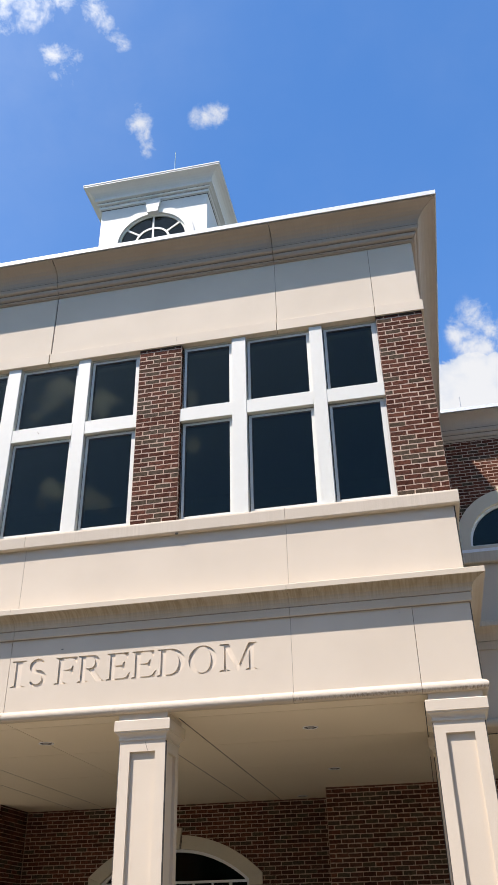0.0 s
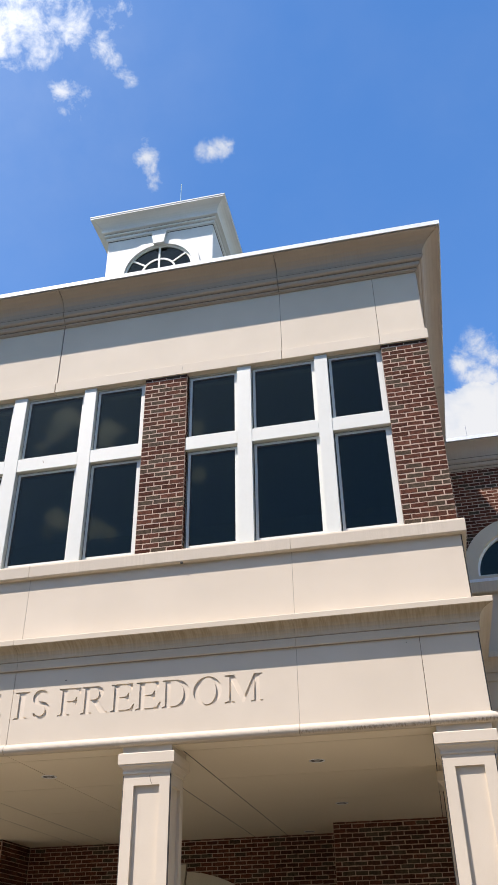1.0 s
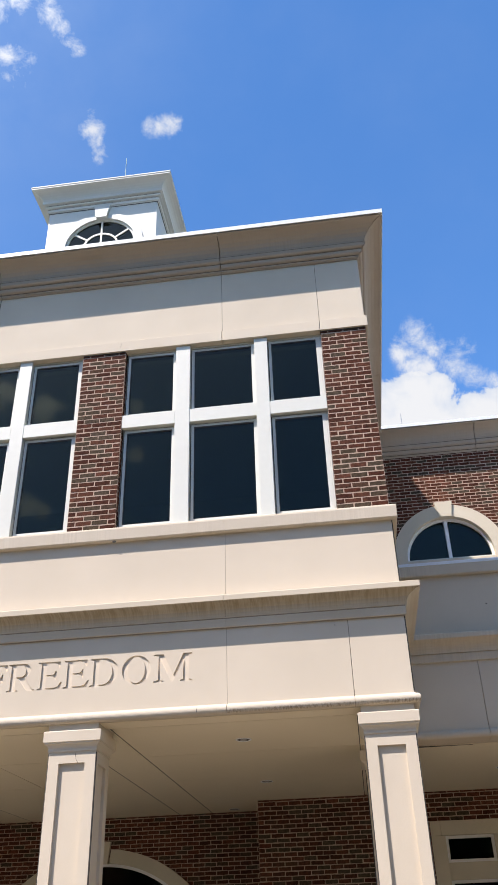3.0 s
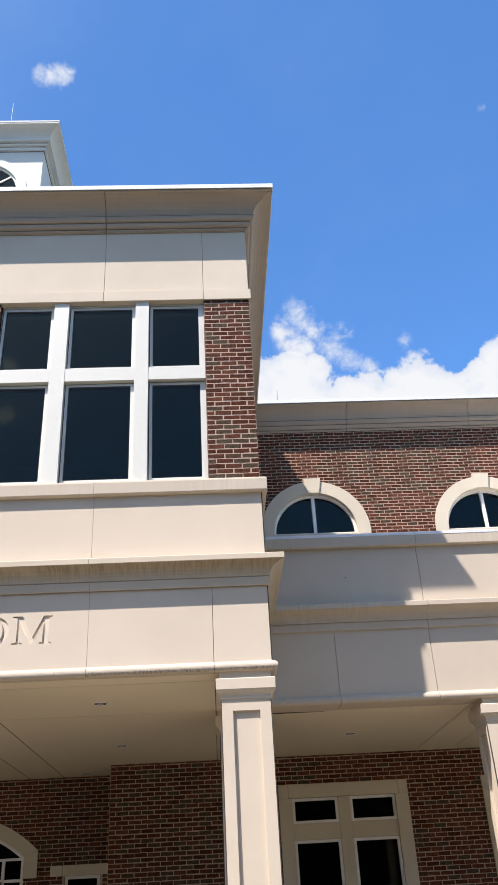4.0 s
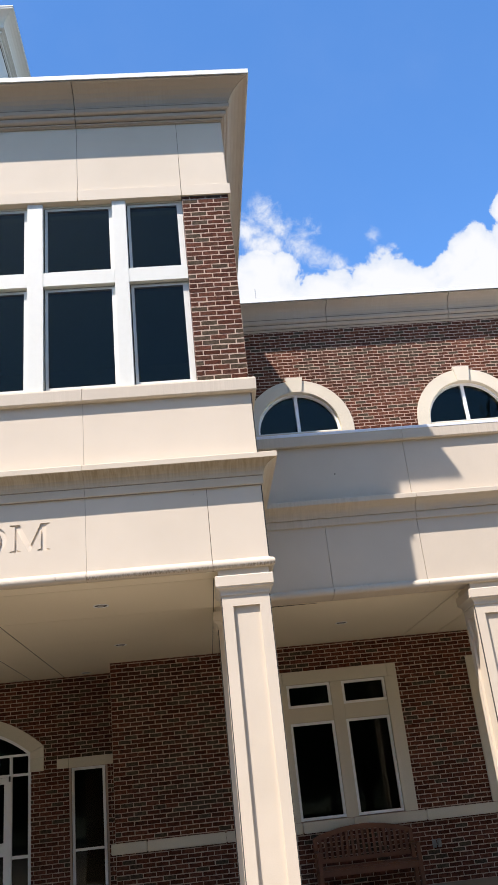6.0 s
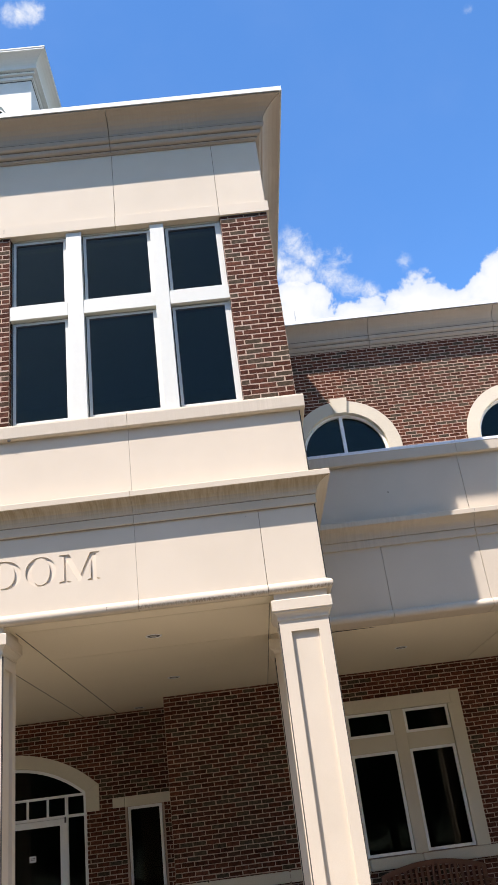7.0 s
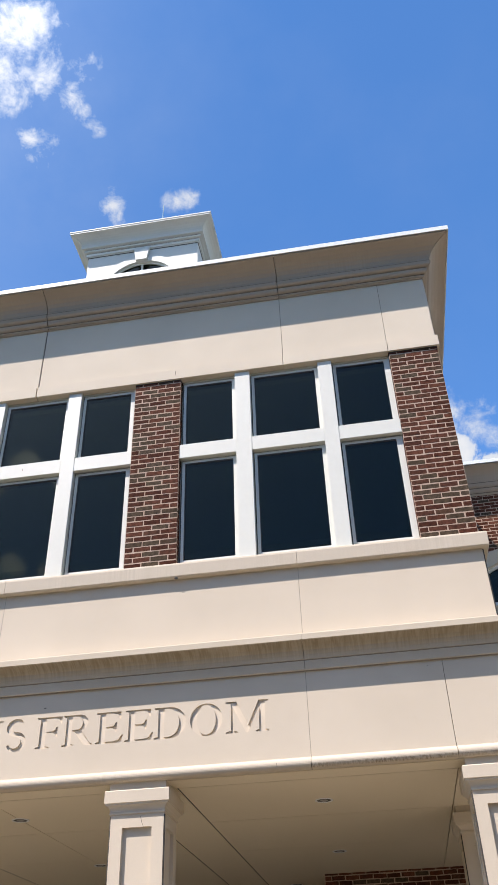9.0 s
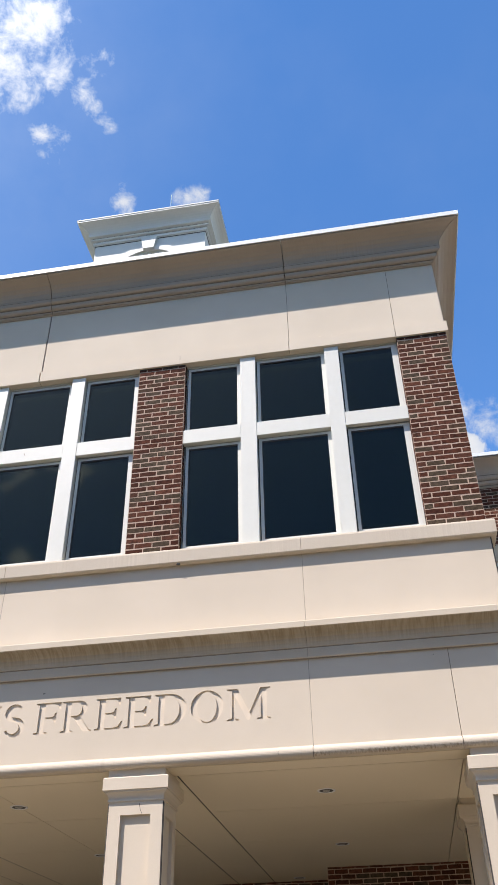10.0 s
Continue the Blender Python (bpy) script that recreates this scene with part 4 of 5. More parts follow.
def brick_mesh(name, mat, seed, length=BRICK_L - GAP, height=COURSE - GAP):
    """One brick, face towards -y at y = 0, with chipped, uneven edges; middle of its face at the origin."""
    rng = random.Random(seed)
    x, z = length / 2, height / 2
    rim = [(-1, -1), (-0.45, -1), (0.1, -1), (0.55, -1), (1, -1), (1, 1), (0.5, 1), (0.05, 1), (-0.5, 1), (-1, 1)]
    ring = [(px * x + rng.gauss(0, 0.0012), pz * z + rng.gauss(0, 0.0013)) for px, pz in rim]
    face = [(px * (1 - 0.0022 / x) , pz * (1 - 0.0022 / z)) for px, pz in ring]
    n = len(rim)
    v = [(px, 0.016, pz) for px, pz in ring] + [(px, 0.0022, pz) for px, pz in ring] + [(px, rng.uniform(-0.0006, 0.0006), pz) for px, pz in face]
    f = [tuple(range(2 * n, 3 * n))]
    for i in range(n):
        j = (i + 1) % n
        f += [(n + i, n + j, 2 * n + j, 2 * n + i), (i, j, n + j, n + i)]
    me = bpy.data.meshes.new(name)
    me.from_pydata(v, [], f)
    me.materials.append(mat)
    return me


BRICK_MESHES = [brick_mesh("brick", BRICK, 40 + i) for i in range(6)]
BASES = [np.array([v.co[:] for v in me.vertices]) for me in BRICK_MESHES]
BASE_F = [tuple(p.vertices) for p in BRICK_MESHES[0].polygons]
BASE_N = len(BASES[0])


def brickwork(parent, u0, u1, z0, z1, place, near=None, holes=None, limit=300, shift=0.0):
    """Running bond over u0..u1, z0..z1. place(u, z, out) gives a point, near(u, z) picks the bricks that stay single pieces,
    holes(ua, ub, z) gives the stretches to leave open in a course."""
    rng = random.Random(int(abs(u0) * 1000 + abs(z1) * 77))
    turn = place(1, 0, 0) - place(0, 0, 0)
    spin = math.atan2(turn.y, turn.x)
    single, verts, faces = 0, [], []
    for row in range(int((z1 - z0) / COURSE + 0.5)):
        z = z0 + (row + 0.5) * COURSE
        a = u0 - (BRICK_L / 2 if row % 2 else 0) - shift
        opens = holes(z) if holes else []
        while a < u1:
            cells = [(max(a, u0), min(a + BRICK_L, u1))]
            for h0, h1 in opens:
                cells = [c for p, q in cells for c in ((p, min(q, h0)), (max(p, h1), q)) if c[1] - c[0] > 0.03]
            for p, q in cells:
                if q - p < 0.03:
                    continue
                u, length = (p + q) / 2, (q - p - GAP) / (BRICK_L - GAP)
                at = place(u + rng.gauss(0, 0.0015), z + rng.gauss(0, 0.0013), rng.uniform(-0.0006, 0.0008))
                m = Matrix.Translation(at) @ Matrix.Rotation(spin, 4, "Z") @ Euler((rng.gauss(0, 0.002), rng.gauss(0, 0.011), rng.gauss(0, 0.002))).to_matrix().to_4x4() \
                    @ Matrix.Diagonal((length, 1, rng.uniform(0.95, 1.05), 1))
                if near and single < limit and near(u, z):
                    b = new("brick", rng.choice(BRICK_MESHES))
                    b.parent = parent
                    b.matrix_basis = m
                    single += 1
                else:
                    base = len(verts) * BASE_N
                    verts.append(rng.choice(BASES) @ np.array(m.to_3x3()).T + np.array(m.translation))
                    faces += [tuple(i + base for i in f) for f in BASE_F]
            a += BRICK_L
    if verts:
        me = bpy.data.meshes.new("brick_field")
        me.from_pydata(np.concatenate(verts).tolist(), [], faces)
        me.materials.append(BRICK_FIELD)
        field = new("brick_field", me)
        field.parent = parent
        tagged(field, kind="stuff")


# ---- wing wall and entry wall: mortar backing with openings ----
PITCH = 3.345
BAYS = [1.408 + PITCH * i for i in range(3)]
ARCH_Z, ARCH_R, ARCH_OUT = 7.735, 0.800, 1.045
GW_L, GW_LOW, GW_TOP = 1.075, 0.97, 3.285
bm = bmesh.new()


def holed_wall(bm, x0, x1, z0, z1, y0, y1, openings):
    """A wall cut by upright rectangular openings (xa, xb, za, zb), sorted by xa."""
    x = x0
    for xa, xb, za, zb in openings:
        box(bm, x, xa, y0, y1, z0, z1)
        if za > z0:
            box(bm, xa, xb, y0, y1, z0, za)
        box(bm, xa, xb, y0, y1, zb, z1)
        x = xb
    box(bm, x, x1, y0, y1, z0, z1)


FACE = 0.0015
holed_wall(bm, -2.346, WING_END, FLOOR, 5.45, WALL_Y + FACE, WALL_Y + 0.35, [(c - 0.92, c + 0.94, GW_LOW, 3.15) for c in BAYS])
holed_wall(bm, 0.0, WING_END, 5.45, 9.93, WALL_Y + FACE, WALL_Y + 0.35, [(c - 0.90, c + 0.90, ARCH_Z - 0.10, ARCH_Z + 0.90) for c in BAYS])
box(bm, -2.340, -2.0, WALL_Y + 0.36, ENTRY_Y + 0.3, FLOOR, CEIL + 0.04)
wall_wing = setting("wall_wing", bm, MORTAR, "red-brown brick wing wall with pale mortar, arched and square windows", "wall")
bm = bmesh.new()
DOOR_HW = 1.36
holed_wall(bm, -8.094, -2.346, FLOOR, CEIL + 0.04, ENTRY_Y + FACE, ENTRY_Y + 0.35,
           [(2 * MID + 2.60, 2 * MID + 3.19, 0.10, 2.18), (MID - DOOR_HW, MID + DOOR_HW, FLOOR + 0.001, 3.05), (-3.19, -2.60, 0.10, 2.18)])
wall_entry = setting("wall_entry", bm, MORTAR, "shaded red-brown brick entry wall at the back of the porch", "wall")
bm = bmesh.new()
box(bm, TOWER_L, -8.1, WALL_Y + FACE, ENTRY_Y + 0.35, FLOOR, CEIL + 0.04)
wall_porch = setting("wall_porch", bm, MORTAR, "shaded red-brown brick wall beside the entry recess", "wall")

for c in BAYS:
    rim = [(c + 0.901 * max(-1, min(1, 1.45 * math.cos(radians(5 * i)))), ARCH_Z + 0.901 * min(1, 1.45 * math.sin(radians(5 * i)))) for i in range(37)]
    part("spandrel", band(rim, arc(c, ARCH_Z, ARCH_R + 0.06, 0, 180, 36), WALL_Y + FACE + 0.0004, WALL_Y + 0.17), MORTAR, wall_wing)
rim = arc(MID, 0.95, 2.12, 49.5, 130.5, 24)
part("spandrel", band([(x, max(3.08, z + 0.02)) for x, z in rim], rim, ENTRY_Y + FACE + 0.0004, ENTRY_Y + 0.15), MORTAR, wall_entry)

front_of = lambda y: (lambda u, z, out: Vector((u, y - out, z)))


def ground_holes(z):
    return [(c - GW_L + 0.06, c + GW_L - 0.06) for c in BAYS] if GW_LOW - 0.08 < z < GW_TOP - 0.04 else []


def arch_holes(z):
    out = []
    r = (ARCH_R + ARCH_OUT) / 2 + 0.04
    for c in BAYS:
        if ARCH_Z - 0.12 < z < ARCH_Z + r:
            w = math.sqrt(max(r * r - max(z - ARCH_Z, 0) ** 2, 0))
            out.append((c - w, c + w))
    return out


def entry_holes(z):
    out = []
    if 0.05 < z < 2.30:
        out += [(2 * MID + 2.57, 2 * MID + 3.22), (-3.22, -2.57)]
    if z < 2.18:
        out.append((MID - 1.34, MID + 1.34))
    elif z < 3.13:
        w = 1.47 if z < 2.52 else math.sqrt(max(2.16 ** 2 - (z - 0.95) ** 2, 0))
        out.append((MID - w, MID + w))
    return sorted(out)


def brick_pier(x0, x1, single, label):
    bm = bmesh.new()
    box(bm, x0 + 0.0035, x1 - 0.0035, FACE, 0.30, SILL_TOP + 0.02, FRIEZE_LOW + 0.02)
    p = tagged(new("brick_pier", finish(bm, "brick_pier", MORTAR)), label, "brick pier", "tower piers")
    part("joint", block(x0 + 0.004, x1 - 0.004, -0.004, 0.012, FRIEZE_LOW - 0.013, FRIEZE_LOW - 0.001, 0), DARK_SEAL, p, "dark open joint under the frieze")
    brickwork(p, x0, x1, SILL_TOP + 0.014, FRIEZE_LOW - 0.002, front_of(0.0), (lambda u, z: True) if single else None)
    for b, s in ((x1, 1), (x0, -1)):
        brickwork(p, 0.014, 0.110, SILL_TOP + 0.014, FRIEZE_LOW - 0.002, (lambda u, z, out, b=b, s=s: Vector((b + s * (out - 0.001), u if s > 0 else 0.124 - u, z))))
    return p


for i, (x0, x1) in enumerate(PIERS):
    p = brick_pier(x0, x1, i < 2, "red and olive-brown brick pier between the tower windows" if i in (1, 2) else "red and olive-brown brick pier at the tower corner")
    if i in (0, 3):
        s = 1 if i == 0 else -1
        y0, y1 = 0.112, TOWER_B
        brickwork(p, y0, y1, SILL_TOP + 0.08, FRIEZE_LOW - 0.002, (lambda u, z, out, b=(x1 if i == 0 else x0), s=s: Vector((b + s * (out - 0.001), u if s > 0 else -u + y0 + y1, z))))

brickwork(wall_wing, 0.02, WING_END, 7.05, 9.93, front_of(WALL_Y), lambda u, z: 1.6 < u < 4.6 and 8.55 < z < 9.6, arch_holes)
brickwork(wall_wing, -2.346, WING_END, FLOOR, CEIL + 0.02, front_of(WALL_Y), lambda u, z: -2.2 < u < -0.6 and 1.2 < z < 3.6, ground_holes)
brickwork(wall_entry, -8.094, -2.350, FLOOR, CEIL + 0.02, front_of(ENTRY_Y), lambda u, z: -3.6 < u < -2.4 and 2.3 < z < 3.7, entry_holes)
brickwork(wall_porch, TOWER_L, -8.094, FLOOR, CEIL + 0.02, front_of(WALL_Y))
# the recess's side faces
bm_side = (lambda u, z, out: Vector((-8.094 + out, u, z)))
brickwork(wall_porch, WALL_Y + 0.02, ENTRY_Y - 0.01, FLOOR, CEIL + 0.02, bm_side)

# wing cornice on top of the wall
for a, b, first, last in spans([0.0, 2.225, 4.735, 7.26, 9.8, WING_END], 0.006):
    part("cornice_block", run(WING_CORNICE, a, b, WALL_Y + 0.005), PRECAST_CORNICE_SHADED, wall_wing)
# the same painted shade lines along the wing cornice
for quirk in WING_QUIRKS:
    part("cornice_groove", run(quirk, 0.0, WING_END, WALL_Y + 0.005), GROOVE_SHADE_SEAL, wall_wing, "dark strip as shade in the groove between the mouldings")
part("coping", run([(o, z + 0.035) for o, z in DRIP], 0.0, WING_END, WALL_Y + 0.005), COPING, wall_wing, "white metal drip edge")
part("wall_head", block(0.0, WING_END, WALL_Y + 0.09, WALL_Y + 0.35, 9.935, CORNICE_TOP - 0.05, 0), MORTAR, wall_wing)
bm = bmesh.new()
box(bm, 0.0, WING_END, WALL_Y + 0.36, 13.0, CORNICE_TOP - 0.2, CORNICE_TOP - 0.1)
setting("roof_wing", bm, ROOF, "flat grey roof of the wing", "roof")
bm = bmesh.new()
box(bm, 0.0, WING_END, 12.7, 13.0, FLOOR, CORNICE_TOP - 0.21)
box(bm, WING_END - 0.3, WING_END, WALL_Y + 0.36, 12.69, FLOOR, CORNICE_TOP - 0.21)
box(bm, TOWER_L, 0.0, 12.7, 13.0, FLOOR, CEIL + 1)
box(bm, TOWER_L - 0.3, TOWER_L, WALL_Y + 0.36, 13.0, FLOOR, CEIL + 1)
box(bm, 0.0, WING_END - 0.31, WALL_Y + 0.36, 12.69, 5.2, 5.4)
box(bm, -2.3, WING_END - 0.31, 9.2, 9.3, FLOOR, 9.9)
box(bm, TOWER_L, -2.31, 10.2, 10.3, FLOOR, CEIL)
setting("wall_back", bm, ROOM, "plain grey walls and floors inside the building", "wall")
bm = bmesh.new()
box(bm, TOWER_L, -2.346, ENTRY_Y + 0.36, 12.7, CEIL + 0.06, CEIL + 0.1)
box(bm, -2.346, WING_END, WALL_Y + 0.36, 12.7, CEIL + 0.06, CEIL + 0.1)
setting("ceiling_inside", bm, ROOM, "plain ceiling inside the building", "ceiling")

# ---- wing windows ----


def arched_window(name, c):
    w = tagged(new(name), "half-round white window under a pale stone arch with keystone", "window", "arched windows", "structure")
    y = WALL_Y
    outer, inner = ([(c + q, ARCH_Z - 0.3)] + arc(c, ARCH_Z, q, 0, 180, 36) + [(c - q, ARCH_Z - 0.3)] for q in (ARCH_OUT, ARCH_R))
    for k in range(2):
        i0, i1 = (0, 18) if k == 0 else (20, 38)
        part("arch_stone", band(outer[i0:i1 + 1], inner[i0:i1 + 1], y - 0.035, y + 0.16), STONE_TRIM, w)
    part("keystone", slab([(c - 0.115, ARCH_Z + ARCH_R - 0.01), (c + 0.115, ARCH_Z + ARCH_R - 0.01), (c + 0.165, ARCH_Z + ARCH_OUT + 0.055),
                           (c - 0.165, ARCH_Z + ARCH_OUT + 0.055)], y - 0.065, y + 0.16), STONE_TRIM, w)
    fr = 0.042
    fo, fi = arc(c, ARCH_Z, ARCH_R, 0, 180, 36), arc(c, ARCH_Z, ARCH_R - fr, 0, 180, 36)
    part("frame", band(fo, fi, y + 0.075, y + 0.155), ALUMINIUM, w)
    part("bottom_rail", block(c - ARCH_R, c + ARCH_R, y + 0.07, y + 0.155, ARCH_Z - 0.05, ARCH_Z, 0.004), WHITE, w)
    part("mullion", block(c - 0.032, c + 0.032, y + 0.092, y + 0.15, ARCH_Z, ARCH_Z + ARCH_R - fr - 0.002, 0.003), ALUMINIUM, w)
    r = ARCH_R - fr + 0.004
    for a0, a1, s in ((0, 86, 1), (94, 180, -1)):
        x = c + s * 0.028
        pts = [(x, ARCH_Z)] + [(max(px, x) if s > 0 else min(px, x), pz) for px, pz in arc(c, ARCH_Z, r, a0 if s > 0 else a1, a1 if s > 0 else a0, 16)]
        part("pane", slab(pts, y + 0.128, y + 0.136), GLASS, w, "dark tinted glass pane").visible_shadow = False
    part("sill", block(c - ARCH_R + 0.002, c + ARCH_R - 0.002, y - 0.03, y + 0.16, ARCH_Z - 0.17, ARCH_Z - 0.055, 0.01), STONE_TRIM, w)
    return w


def ground_window(name, c):
    w = tagged(new(name), "tall four-pane porch window in a pale stone surround", "window", "porch windows", "structure")
    c, y, L = c + 0.02, WALL_Y, GW_L - 0.02
    head = 3.075
    part("jamb_stone", block(c - L, c - 0.842, y - 0.03, y + 0.17, GW_LOW, head, 0.006), STONE_TRIM, w)
    part("jamb_stone", block(c + 0.842, c + L, y - 0.03, y + 0.17, GW_LOW, head, 0.006), STONE_TRIM, w)
    for a, b in ((c - L, c - 0.90), (c - 0.896, c + 0.896), (c + 0.90, c + L)):
        part("head_stone", block(a, b, y - 0.034, y + 0.17, head + 0.003, GW_TOP, 0.006), STONE_TRIM, w)
    part("mullion", block(c - 0.098, c + 0.098, y + 0.005, y + 0.17, GW_LOW, head, 0.006), STONE_TRIM, w)
    for a, b in ((c - 0.840, c - 0.100), (c + 0.100, c + 0.840)):
        part("transom", block(a, b, y + 0.01, y + 0.17, 2.46, 2.70, 0.006), STONE_TRIM, w)
        for z0, z1 in ((GW_LOW + 0.01, 2.458), (2.702, head)):
            f = 0.042
            bm = bmesh.new()
            box(bm, a, a + f, y + 0.035, y + 0.12, z0, z1)
            box(bm, b - f, b, y + 0.035, y + 0.12, z0, z1)
            box(bm, a + f, b - f, y + 0.035, y + 0.12, z0, z0 + f)
            box(bm, a + f, b - f, y + 0.035, y + 0.12, z1 - f, z1)
            sash = part("sash", bm, ALUMINIUM, w, "white metal sash")
            part("pane", block(a + f - 0.004, b - f + 0.004, y + 0.075, y + 0.083, z0 + f - 0.004, z1 - f + 0.004, 0), PORCH_GLASS, sash, "dark glass pane").visible_shadow = False
    return w


for i, c in enumerate(BAYS):
    arched_window("window_%d" % (4 + i), c)
    ground_window("window_%d" % (7 + i), c)

# stone course under the porch windows
course = tagged(new("trim_course"), "pale stone sill course along the porch walls", "stone course", "", "structure")
for a, b in ((-2.41, -1.85), (-1.845, -0.62), (-0.615, 0.60), (0.605, 1.42), (1.425, 2.60), (2.605, 3.85), (3.855, 5.1), (5.105, 6.4), (6.405, 8.0), (8.005, WING_END)):
    part("course_stone", block(a, b, WALL_Y - 0.065, WALL_Y + 0.02, 0.805, 0.962, 0.014), STONE_TRIM, course)
part("course_stone", block(-2.41, -2.348, WALL_Y - 0.060, ENTRY_Y - 0.001, 0.806, 0.961, 0.01), STONE_TRIM, course)

# ---- entry door and side lights ----


def entry_door():
    w = tagged(new("door_1"), "glazed double entry door with sidelights under a segmental stone arch", "door", "", "structure")
    y, c, R0, R1, cz = ENTRY_Y, MID, 2.05, 2.27, 0.95
    t0, t1 = math.degrees(math.acos(1.34 / R0)), math.degrees(math.acos(1.57 / R1))
    for s in (1, -1):
        k = 93.5 if s < 0 else 86.5
        o = arc(c, cz, R1, t1 if s > 0 else 180 - t1, k, 14)
        i = arc(c, cz, R0, t0 if s > 0 else 180 - t0, k, 14)
        part("arch_stone", band(o, i, y - 0.04, y + 0.14), STONE_TRIM, w)
        xs = sorted((c + s * 1.342, c + s * 1.57))
        part("springer_stone", block(xs[0], xs[1], y - 0.04, y + 0.14, 2.18, 2.40, 0.006), STONE_TRIM, w)
        part("springer_stone", slab([(c + s * 1.342, 2.405), (c + s * 1.57, 2.405), (c + s * 1.57, cz + math.sqrt(R1 ** 2 - 1.57 ** 2) - 0.004),
                                     (c + s * 1.342, cz + math.sqrt(R0 ** 2 - 1.34 ** 2) - 0.004)], y - 0.04, y + 0.14), STONE_TRIM, w)
    part("keystone", slab([(c - 0.09, cz + R0 - 0.01), (c + 0.09, cz + R0 - 0.01), (c + 0.135, 3.33), (c - 0.135, 3.33)], y - 0.07, y + 0.14), STONE_TRIM, w)
    # white frame
    f0, f1 = arc(c, cz, R0 - 0.002, t0, 180 - t0, 24), arc(c, cz, R0 - 0.05, t0 + 0.6, 180 - t0 - 0.6, 24)
    part("arch_frame", band(f0, f1, y + 0.03, y + 0.11), ALUMINIUM, w)
    for z0, z1 in ((2.455, 2.495), (2.135, 2.180)):
        part("transom", block(c - 1.338, c + 1.338, y + 0.03, y + 0.11, z0, z1, 0.004), ALUMINIUM, w)
    for s in (1, -1):
        for d, z0, z1 in ((1.318, FLOOR, 2.50), (1.0, FLOOR, 2.455)):
            part("post", block(c + s * d - 0.025, c + s * d + 0.025, y + 0.025, y + 0.115, z0, z1, 0.004), ALUMINIUM, w)
        part("side_rail", block(min(c + s * 1.025, c + s * 1.293), max(c + s * 1.025, c + s * 1.293), y + 0.03, y + 0.11, 0.85, 0.90, 0.004), ALUMINIUM, w)
        part("side_rail", block(min(c + s * 1.025, c + s * 1.293), max(c + s * 1.025, c + s * 1.293), y + 0.03, y + 0.11, FLOOR, FLOOR + 0.25, 0.004), ALUMINIUM, w)
    for x in (-0.68, -0.34, 0.0, 0.34, 0.68):
        part("muntin", block(c + x - 0.017, c + x + 0.017, y + 0.035, y + 0.10, 2.181, 2.454, 0.003), ALUMINIUM, w)
    lo = arc(c, cz, R0 - 0.046, t0 + 1.2, 180 - t0 - 1.2, 24)
    part("pane", slab([(x, max(z, 2.49)) for x, z in lo], y + 0.066, y + 0.074), PORCH_GLASS, w, "arched dark glass pane").visible_shadow = False
    part("pane", block(c - 1.30, c + 1.30, y + 0.066, y + 0.074, 2.178, 2.457, 0), PORCH_GLASS, w).visible_shadow = False
    for s in (1, -1):
        a, b = sorted((c + s * 1.02, c + s * 1.298))
        part("pane", block(a, b, y + 0.066, y + 0.074, FLOOR + 0.24, 2.137, 0), PORCH_GLASS, w).visible_shadow = False
        # door leaf
        a, b = sorted((c + s * 0.008, c + s * 0.972))
        leaf = tagged(new("door_leaf"), "white aluminium glazed door leaf")
        leaf.parent = w
        ya, yb = y + 0.045, y + 0.09
        part("stile", block(a, a + 0.09, ya, yb, FLOOR + 0.01, 2.13, 0.004), ALUMINIUM, leaf)
        part("stile", block(b - 0.09, b, ya, yb, FLOOR + 0.01, 2.13, 0.004), ALUMINIUM, leaf)
        for z0, z1 in ((FLOOR + 0.01, FLOOR + 0.25), (0.905, 1.11), (2.03, 2.13)):
            part("rail", block(a + 0.09, b - 0.09, ya, yb, z0, z1, 0.004), ALUMINIUM, leaf)
        for z0, z1 in ((FLOOR + 0.25, 0.905), (1.11, 2.03)):
            part("pane", block(a + 0.085, b - 0.085, y + 0.064, y + 0.071, z0 - 0.004, z1 + 0.004, 0), PORCH_GLASS, leaf).visible_shadow = False
        hx = c + s * 0.055
        part("pull_handle", block(hx - 0.014, hx + 0.014, ya - 0.06, ya - 0.03, 0.85, 1.25, 0.01), STEEL, leaf, "steel pull handle")
        part("hinge", block(c + s * 0.98 - 0.015, c + s * 0.98 + 0.015, y + 0.012, y + 0.026, 2.06, 2.15, 0.004), DARK_CAN, leaf, "dark top hinge")
    return w


entry_door()
